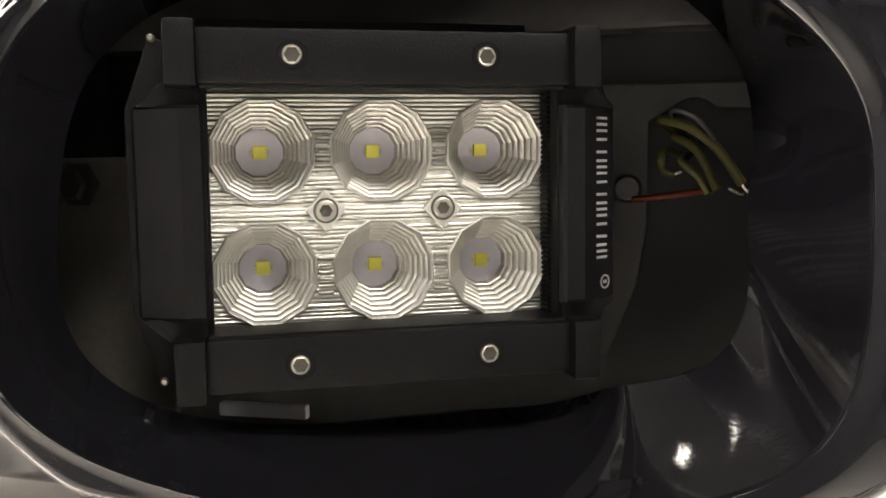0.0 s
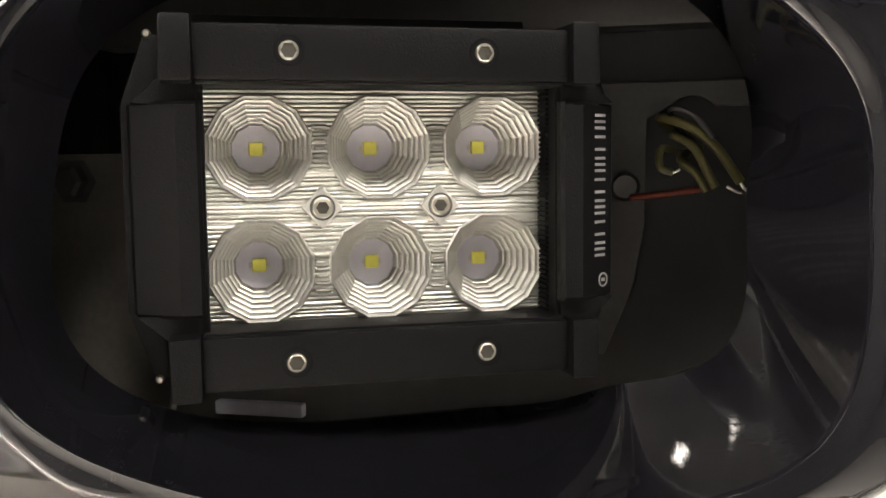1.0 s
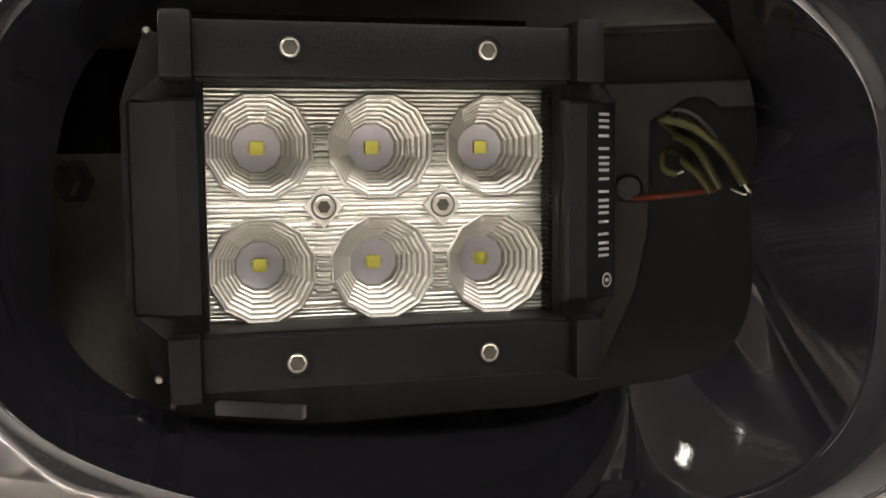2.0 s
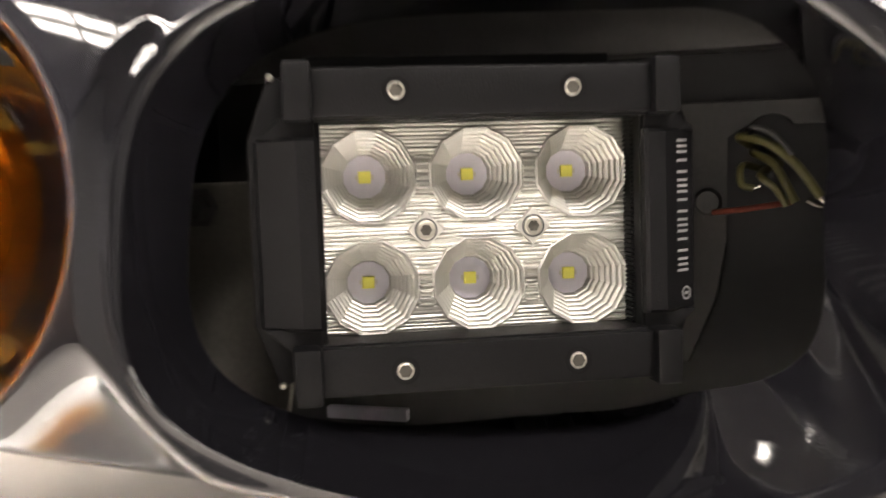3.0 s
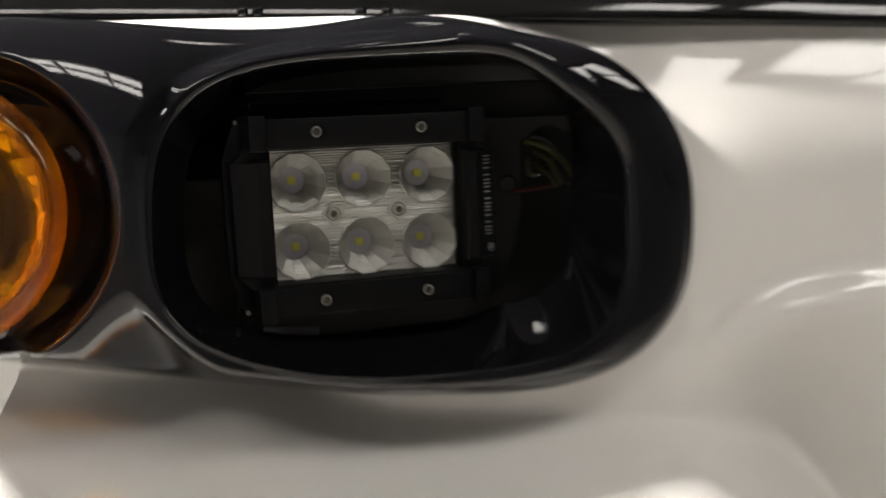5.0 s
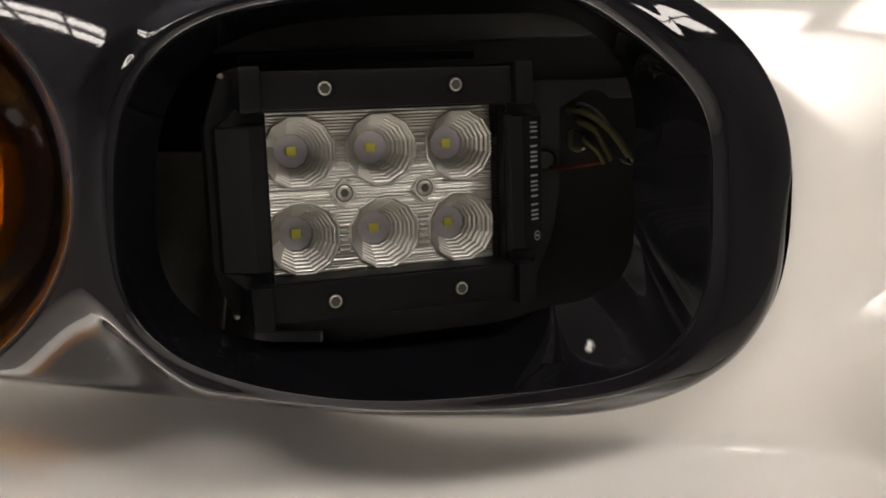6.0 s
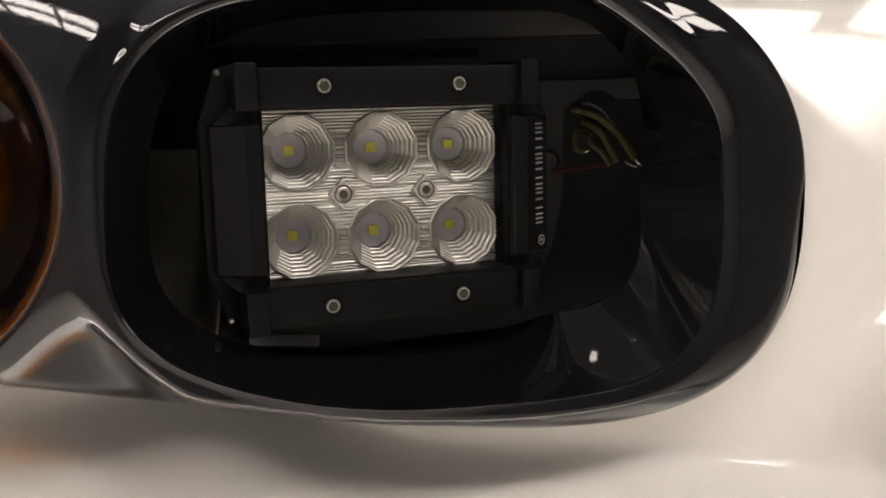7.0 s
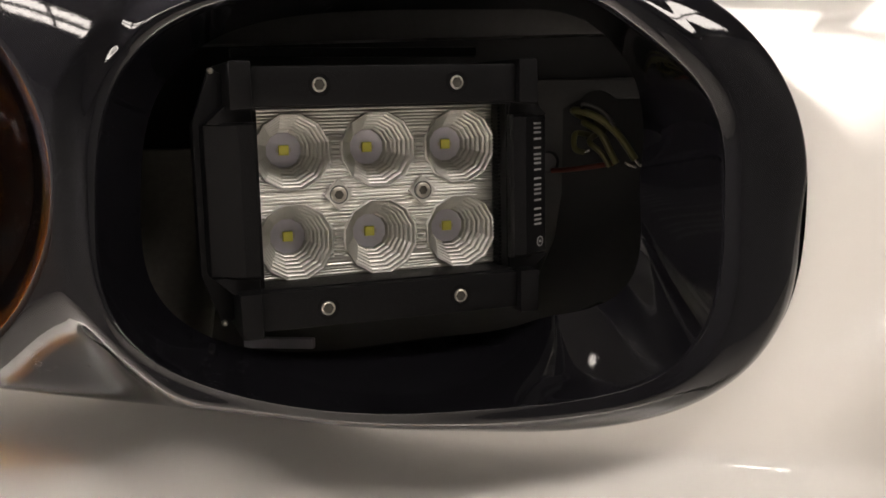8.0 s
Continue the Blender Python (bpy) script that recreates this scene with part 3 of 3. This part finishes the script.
# ---- loose wiring ----
def wire(name, label, points, r, material, tip=None):
    root = thing(name, pose(*points[0]), label, "wire", "loose wires behind the lamp")
    o = Vector(points[0])
    part("insulation", tube([Vector(p) - o for p in points], r), material, root, smooth=60)
    if tip:
        part("bare_end", tube([Vector(p) - o for p in tip], r * 0.55, 8), COPPER, root, "bare bright wire end", smooth=60)
    return root


Y = 0.100
wire("wire", "olive green wire with a bare bright end", [(0.062, 0.118, 0.714), (0.052, Y, 0.7205), (0.060, Y - 0.004, 0.7185), (0.068, Y - 0.002, 0.712), (0.075, Y, 0.702)], 0.0014, WIRE_OLIVE,
     [(0.075, Y, 0.702), (0.0765, Y, 0.7000), (0.0785, Y, 0.6992)])
wire("wire", "olive green wire bent behind the lamp", [(0.064, 0.118, 0.712), (0.056, Y + 0.004, 0.716), (0.062, Y, 0.712), (0.066, Y, 0.7045), (0.068, Y, 0.7005)], 0.0013, WIRE_OLIVE)
wire("wire", "grey sleeved wire with a bright end", [(0.061, 0.118, 0.713), (0.055, Y - 0.006, 0.7225), (0.061, Y - 0.008, 0.7215), (0.067, Y - 0.006, 0.7150)], 0.0009, WIRE_GREY)
wire("wire", "olive wire looped with a bright cut end", [(0.060, 0.118, 0.710), (0.053, Y, 0.712), (0.0525, Y - 0.003, 0.7065), (0.056, Y - 0.003, 0.7050)], 0.0011, WIRE_OLIVE,
     [(0.056, Y - 0.003, 0.7050), (0.058, Y - 0.003, 0.7058)])
wire("wire", "dull red wire lying low", [(0.044, 0.106, 0.6975), (0.052, Y, 0.6985), (0.060, Y, 0.6995), (0.067, Y + 0.002, 0.7005)], 0.0010, WIRE_RED)
wire("wire", "olive wire end pointing aside", [(0.063, 0.118, 0.712), (0.058, Y, 0.709), (0.0625, Y - 0.002, 0.7045), (0.0655, Y - 0.002, 0.6995)], 0.0011, WIRE_OLIVE,
     [(0.0712, Y, 0.7008), (0.0735, Y, 0.6995), (0.0755, Y, 0.6990)])

# ---- the LED pod ----
pod = thing("led_light_pod", pose(0, 0, Z0, 0, 0, 27.0), "black metal LED light pod with six silver reflectors", "light")
MM = 0.001


def pod_bar(side):
    """Top (1) or bottom (-1) bar of the front frame, with a bevelled inner lip."""
    z0, z1 = sorted((side * 25.2 * MM, side * 36.2 * MM))
    bm = box(-38.4 * MM, 38.4 * MM, -1.0 * MM, 16 * MM, z0, z1, 0.9 * MM)
    a, b = sorted((side * 24.6 * MM, side * 26.4 * MM))
    box(-37.8 * MM, 37.8 * MM, 1.2 * MM, 15.5 * MM, a, b, 0.4 * MM, bm)
    return bm


def end_cap(side):
    """The cap's middle: a flat inner facet and one that falls away, drawn out along z."""
    sec = [(37.2, 1.0), (38.0, 0.2), (42.0, 0.2), (50.6, 5.2), (51.2, 6.4), (51.2, 40.0), (37.2, 40.0)]
    rings = []
    for v, cut in ((-21.4, 0.6), (-20.6, 0.0), (20.6, 0.0), (21.4, 0.6)):
        rings.append([(side * (u - (cut if u > 45 else 0)) * MM, (w + cut) * MM, v * MM) for u, w in sec])
    return loft(rings, None, (True, True))


def cap_shoulder(side, s):
    """The sloping step between the cap's middle and its corner post."""
    wedge = [(37.6, s * 20.4), (37.9, s * 26.0), (45.0, s * 26.0), (50.6, s * 21.0)]
    return prism([(side * u * MM, v * MM) for u, v in wedge], 3.0 * MM, 38 * MM, 0.8 * MM)


def corner_post(side, s):
    blk = [(38.3, s * 24.7), (44.6, s * 24.7), (44.3, s * 37.6), (38.3, s * 37.6)]
    return prism([(side * u * MM, v * MM) for u, v in blk], -3.4 * MM, 36 * MM, 1.0 * MM)


part("top_bar", pod_bar(1), POD_BLACK, pod, smooth=35)
part("bottom_bar", pod_bar(-1), POD_BLACK, pod, smooth=35)
caps = []
for side in (-1, 1):
    caps.append(part("end_cap", end_cap(side), POD_BLACK, pod, smooth=30))
    for s in (1, -1):
        part("shoulder", cap_shoulder(side, s), POD_BLACK, caps[-1], smooth=35)
        part("corner_post", corner_post(side, s), POD_BLACK, caps[-1], smooth=35)


def side_ear(side):
    """The bracket ear behind an end cap."""
    o = [(44.0, 34.5), (47.6, 36.2), (53.0, 21.0), (53.0, -21.0), (47.6, -36.2), (44.0, -34.5)]
    return prism([(side * u * MM, v * MM) for u, v in o], 12 * MM, 15 * MM, 0.6 * MM)


for s in (-1, 1):
    part("bracket_ear", side_ear(s), POD_BLACK, pod, smooth=35)
    # small steel dots stand in for the bright edges of the ear's tips
    for v in (35.4, -35.4):
        part("ear_tip", lathe([(0, -0.0007), (0.0006, -0.0006), (0.0009, 0.0), (0.0009, 0.002)], 12, None, (s * 47.2 * MM, v * MM)), STEEL, pod, "bright steel dot at the ear's tip", smooth=40).location.y = 11.6 * MM


def heat_sink():
    bm = box(-37 * MM, 37 * MM, 29 * MM, 36 * MM, -33 * MM, 33 * MM, 0.8 * MM)
    for i in range(15):
        u = (-35 + 5 * i) * MM
        box(u - 0.9 * MM, u + 0.9 * MM, 34 * MM, 58 * MM, -33 * MM, 33 * MM, 0, bm)
    for s in (1, -1):
        box(-38 * MM, 38 * MM, 14 * MM, 36 * MM, s * 33 * MM - 2 * MM, s * 33 * MM + 2 * MM, 0.8 * MM, bm)
    return bm


part("rear_rail", box(-39 * MM, 39 * MM, 31 * MM, 35 * MM, 39.5 * MM, 42.5 * MM, 0.8 * MM), POD_BLACK, pod, "black rail along the pod's back", smooth=35)
part("heat_sink", heat_sink(), POD_BLACK, pod, "black finned heat sink", smooth=35)


def inner_frame():
    """The window's inner walls between the frame and the optic plate."""
    bm = bmesh.new()
    box(-38.4 * MM, -36.6 * MM, 3.5 * MM, 28 * MM, -26 * MM, 26 * MM, 0.3 * MM, bm)
    box(36.9 * MM, 38.4 * MM, 3.5 * MM, 28 * MM, -26 * MM, 26 * MM, 0.3 * MM, bm)
    box(-38 * MM, 38 * MM, 14 * MM, 28 * MM, 25.6 * MM, 27 * MM, 0, bm)
    box(-38 * MM, 38 * MM, 14 * MM, 28 * MM, -27 * MM, -25.6 * MM, 0, bm)
    for k in range(46):        # fine serration on the right-hand wall
        v = (-25 + 50 * (k + 0.5) / 46) * MM
        box(36.2 * MM, 37.0 * MM, 8 * MM, 14 * MM, v - 0.32 * MM, v + 0.32 * MM, 0, bm)
    return bm


part("inner_frame", inner_frame(), RECESS_SHADE, pod)

PITCH_U, PITCH_V, MID_V, PLATE_W = 25.6, 26.0, -0.8, 13.0
CUPS = [(i * PITCH_U, MID_V + j * PITCH_V / 2) for j in (1, -1) for i in (-1, 0, 1)]


def optic_plate():
    """Silvered plate with lengthwise ribs, open where the cups sit."""
    rng = random.Random(3)
    pitch = 1.06
    verts_v, depth = [], []
    v, k = -25.6, 0
    amp = [rng.uniform(0.16, 0.55) for _ in range(90)]
    while v < 25.6:
        for f, d in ((0.0, 1.0), (0.14, 0.45), (0.3, 0.06), (0.5, 0.0), (0.7, 0.06), (0.86, 0.45)):
            verts_v.append(v + f * pitch)
            depth.append(d * amp[k])
        v += pitch
        pitch = rng.uniform(0.72, 1.30)
        k += 1
    bm = bmesh.new()
    us = [-36.6 + 73.2 * i / 92 for i in range(93)]
    cols = []
    for u in us:
        cols.append([bm.verts.new((u * MM, (PLATE_W + d + 0.16 * noise.noise((u * 0.16, vv * 0.9, 1.0))) * MM, vv * MM)) for vv, d in zip(verts_v, depth)])
    for a, b, u in zip(cols, cols[1:], us):
        for i in range(len(a) - 1):
            uu, vv = u + 0.4, (verts_v[i] + verts_v[i + 1]) / 2
            if all(math.hypot(uu - cu, vv - cv) > 10.9 for cu, cv in CUPS):
                bm.faces.new((a[i], b[i], b[i + 1], a[i + 1]))
    bmesh.ops.delete(bm, geom=[x for x in bm.verts if not x.link_faces], context="VERTS")
    return bm


part("optic_plate", optic_plate(), SILVER, pod, "silvered ribbed reflector plate", smooth=80)


def cup_mesh():
    """A twelve-sided stepped reflector cup, its rim proud of the plate."""
    prof = [(11.55, 1.2), (11.5, -0.5), (11.2, -0.75), (10.9, -0.5)]
    r, w = 10.9, -0.5
    for k in range(6):
        prof += [(r - 0.28, w + 0.35), (r - 0.40, w + 1.75), (r - 0.80, w + 1.95)]
        r, w = r - 0.86, w + 2.0
    prof += [(5.45, 12.6), (5.3, 13.4)]
    return lathe([(a * MM, b * MM) for a, b in prof], 12, None, (0, 0), math.pi / 12)


cup_data = None
for cu, cv in CUPS:
    if cup_data is None:
        cup = part("reflector_cup", cup_mesh(), SILVER_CUP, pod, "twelve-sided stepped silver reflector cup")
        cup_data = cup.data
        base = part("led_base", lathe([(0, 13.2 * MM), (5.6 * MM, 13.2 * MM), (5.6 * MM, 13.8 * MM)], 32), LED_BASE, cup, "matt grey LED base")
        chip_bm = box(-1.55 * MM, 1.55 * MM, 12.3 * MM, 13.3 * MM, -1.5 * MM, 1.5 * MM, 0.25 * MM)
        chip = part("led_chip", chip_bm, LED_YELLOW, cup, "yellow LED chip")
        tabs_bm = box(-2.3 * MM, -1.6 * MM, 12.9 * MM, 13.25 * MM, -0.6 * MM, 0.6 * MM, 0.1 * MM)
        box(1.6 * MM, 2.3 * MM, 12.9 * MM, 13.25 * MM, -0.6 * MM, 0.6 * MM, 0.1 * MM, tabs_bm)
        tabs = part("solder_tab", tabs_bm, STEEL, cup)
        cup.location = (cu * MM, PLATE_W * MM, cv * MM)
        kids = (base, chip, tabs)
    else:
        again = new("reflector_cup", cup_data)
        tagged(again, "twelve-sided stepped silver reflector cup")
        again.parent = pod
        again.location = (cu * MM, PLATE_W * MM, cv * MM)
        for kid in kids:
            k2 = new(kid.name.split(".")[0], kid.data)
            k2.parent = again


# short rounded rungs that bridge the gaps between the cups
rung_data = None
for cu, cv in CUPS:
    for k in range(-3, 4):
        if cu > 20.0:
            continue
        if rung_data is None:
            rung = part("rung", box(-1.35 * MM, 1.35 * MM, -0.75 * MM, 0.6 * MM, -0.42 * MM, 0.42 * MM, 0.3 * MM, None, 1), SILVER, pod, smooth=40)
            rung_data = rung.data
        else:
            rung = new("rung", rung_data)
            rung.parent = pod
        rung.location = ((cu + PITCH_U / 2) * MM, PLATE_W * MM, (cv + 1.5 * k) * MM)
        rung.scale.x = 0.92 + 0.13 * abs(k)


def screw_head(r, hex_r, drop, flat):
    """A button head with a hexagon socket; flat: where its rounded edge ends, as a share of r."""
    bm = bmesh.new()
    n = 36
    lathe([(r, 0.8 * MM), (r, -0.1 * MM), (r * (1 + flat) / 2, -0.5 * MM), (r * flat, -0.6 * MM)], n, bm)
    ring, hexa = [], []
    for i in range(n):
        th = 2 * math.pi * i / n
        ring.append((r * flat * math.cos(th), -0.6 * MM, r * flat * math.sin(th)))
        sector = (th % (math.pi / 3)) - math.pi / 6
        rr = hex_r * math.cos(math.pi / 6) / math.cos(sector)
        hexa.append((rr * math.cos(th), -0.55 * MM, rr * math.sin(th)))
    loft([ring, hexa, [(x * 0.98, drop, z * 0.98) for x, _, z in hexa]], bm, (False, True))
    return bm


head = None
for u in (-19.9, 19.9):
    for v in (31.0, -31.0):
        # almost flush disc; the countersink's shade comes from its blacker colour
        rec = part("screw_recess", lathe([(3.3 * MM, 0.4 * MM), (3.2 * MM, -0.10 * MM), (2.9 * MM, -0.16 * MM), (2.3 * MM, 0.05 * MM), (0, 0.05 * MM)], 36), RECESS_SHADE, pod, smooth=40)
        rec.location = (u * MM, -0.95 * MM, v * MM)
        if head is None:
            head = part("screw", screw_head(2.0 * MM, 1.62 * MM, 0.5 * MM, 0.86), STEEL, rec, "bright socket-head screw", smooth=35)
            # shallow hexagon disc; its dark colour stands for the socket's shade
            floor_bm = lathe([(0, -0.08 * MM), (1.60 * MM, -0.20 * MM), (1.62 * MM, 0.3 * MM)], 6)
            socket = part("socket", floor_bm, SOCKET_SHADE, rec, "hexagon socket floor with its shade in dark grey")
        else:
            tagged(new("screw", head.data), "bright socket-head screw").parent = rec
            tagged(new("socket", socket.data), "hexagon socket floor with its shade in dark grey").parent = rec

boss_data = None
for u in (-12.6, 13.2):
    if boss_data is None:
        boss = part("screw_boss", prism([(0, 4.7 * MM), (4.4 * MM, 0), (0, -4.7 * MM), (-4.4 * MM, 0)], -0.9 * MM, 1.5 * MM, 0.35 * MM), SILVER_CUP, pod, "diamond-shaped silver screw boss")
        boss_data = boss.data
        sunk = part("screw", screw_head(2.35 * MM, 1.45 * MM, 0.6 * MM, 0.84), STEEL, boss, "socket-head screw", smooth=35)
        sunk.location = (0, -0.9 * MM, 0)
        # no gap is cut: a thin dark ring paints the shade round the head
        groove_shade = part("groove_shade", lathe([(2.75 * MM, 0.2 * MM), (2.75 * MM, -0.03 * MM), (2.35 * MM, -0.02 * MM), (2.35 * MM, 0.2 * MM)], 32, None, (0, 0), 0.0, True), STEEL_DARK, boss, "dark steel ring for the shade round the screw", smooth=40)
        groove_shade.location = (0, -0.9 * MM, 0)
        well = part("socket", lathe([(0, -0.06 * MM), (1.44 * MM, -0.22 * MM), (1.45 * MM, 0.4 * MM)], 6), SOCKET_SHADE, boss, "hexagon socket floor with its shade in dark grey")
        well.location = (0, -0.9 * MM, 0)
    else:
        boss = tagged(new("screw_boss", boss_data), "diamond-shaped silver screw boss")
        boss.parent = pod
        twin = tagged(new("screw", sunk.data), "socket-head screw")
        twin.parent = boss
        twin.location = (0, -0.9 * MM, 0)
        ring = tagged(new("groove_shade", groove_shade.data), "dark steel ring for the shade round the screw")
        ring.parent, ring.location = boss, (0, -0.9 * MM, 0)
        deep = tagged(new("socket", well.data), "hexagon socket floor with its shade in dark grey")
        deep.parent, deep.location = boss, (0, -0.9 * MM, 0)
    boss.location = (u * MM, (PLATE_W - 0.4) * MM, -0.5 * MM)


# seven plain glyph-sized bar pairs and a small ring, printed down the sloping facet
SLOPE = Matrix.Translation((42.0 * MM, 0.2 * MM, 0)) @ Matrix.Rotation(math.atan2(5.0, 8.6), 4, "Z")
for k in range(7):
    v = (17.2 - 4.62 * k) * MM
    for dv in (-1.35, 0.0, 1.35):
        if dv == 0.0 and k % 2:
            continue
        mark = part("mark_bar", box(4.0 * MM, 7.6 * MM, -0.12 * MM, 0.05 * MM, v + (dv - 0.3) * MM, v + (dv + 0.3) * MM), MARK_WHITE, caps[1])
        mark.matrix_local = SLOPE
ring_bm = lathe([(1.6 * MM, 0.05 * MM), (1.6 * MM, -0.12 * MM), (1.25 * MM, -0.12 * MM), (1.25 * MM, 0.05 * MM)], 24, None, (7.0 * MM, -17.4 * MM), 0.0, True)
part("mark_ring", ring_bm, MARK_WHITE, caps[1]).matrix_local = SLOPE
part("mark_bar", box(6.4 * MM, 7.6 * MM, -0.12 * MM, 0.05 * MM, -17.75 * MM, -17.05 * MM), MARK_WHITE, caps[1]).matrix_local = SLOPE

# ---- the amber turn signal ----
lamp = thing("turn_signal_lamp", pose(LAMP_C[0], -0.040, Z0 + LAMP_C[1], -7.0, 0, 0), "round amber turn signal lamp in the black bezel", "lamp")
part("rim", lathe([(0.0395, 0.024), (0.0405, 0.014), (0.0440, 0.0055), (0.0466, 0.0020), (0.0476, -0.001), (0.0472, -0.004), (0.0452, -0.0062), (0.0425, -0.0072), (0.0408, -0.0072), (0.0400, -0.006), (0.0398, 0.0), (0.0385, 0.024)], 96), AMBER_RING, lamp, "reddish amber plastic rim", smooth=50)
lens = part("lens", lathe([(0, -0.0098), (0.012, -0.0097), (0.024, -0.0092), (0.034, -0.0083), (0.0402, -0.0074), (0.0402, -0.0056), (0.034, -0.0067), (0.024, -0.0076), (0.012, -0.0081), (0, -0.0082)], 96), AMBER_GLASS, lamp, "clear amber lens", smooth=50)


def inside(dx, x, z, dz, y):
    """A facet's corner, drawn in to the rim where it would pass it."""
    r = math.hypot(x + dx, z + dz)
    k = min(1.0, 0.0388 / max(r, 1e-6))
    return (x + dx) * k - x, y, (z + dz) * k - z


def facet(rng, x, z, wide, tall, depth):
    """One pillow-shaped reflector facet, tilted after the dish."""
    bm = bmesh.new()
    n = 5
    tx, tz = 0.45 * x / 0.0395 + rng.uniform(-0.20, 0.20), 0.45 * z / 0.0395 + rng.uniform(-0.20, 0.20)
    rows = []
    for i in range(n + 1):
        rows.append([bm.verts.new(inside(wide * (i / n - 0.5), x, z, tall * (j / n - 0.5), depth - tx * wide * (i / n - 0.5) - tz * tall * (j / n - 0.5)
                                   + 0.0006 * (2 * i / n - 1) ** 2 + 0.0006 * (2 * j / n - 1) ** 2)) for j in range(n + 1)])
    for a, b in zip(rows, rows[1:]):
        for j in range(n):
            bm.faces.new((a[j], b[j], b[j + 1], a[j + 1]))
    return bm


part("reflector", lathe([(0.0394, 0.003), (0.034, 0.011), (0.026, 0.018), (0.012, 0.024), (0, 0.025)], 64), AMBER_METAL, lamp, "amber dished reflector", smooth=60)
rng = random.Random(11)
for i in range(-4, 4):
    for j in range(-4, 4):
        x, z = 0.0114 * (i + 0.5), 0.0098 * (j + 0.5)
        r = math.hypot(x, z)
        if 0.014 < r < 0.0440:
            part("facet", facet(rng, x, z, 0.0112, 0.0096, 0.0165 - 0.0155 * (min(r, 0.0395) / 0.0395) ** 2), AMBER_METAL, lamp, smooth=60).location = (x, 0, z)
part("bulb_collar", lathe([(0.0215, 0.025), (0.0256, 0.018), (0.0264, 0.008), (0.0252, 0.005), (0.0215, 0.004)], 64), BULB_BASE, lamp, "dark brown bulb collar", smooth=50)
part("bulb_cap", lathe([(0, -0.0068), (0.0012, -0.0068), (0.0018, -0.0060), (0.0044, -0.0063), (0.0052, -0.0057), (0.0080, -0.0060), (0.0088, -0.0054), (0.0115, -0.0056), (0.0122, -0.0051), (0.0165, -0.0048),
                        (0.0195, -0.0036), (0.0210, -0.0010), (0.0214, 0.004), (0.0216, 0.022)], 72, None, (-0.0032, -0.0030)), AMBER_DOME, lamp, "orange ringed bulb cap", smooth=35)
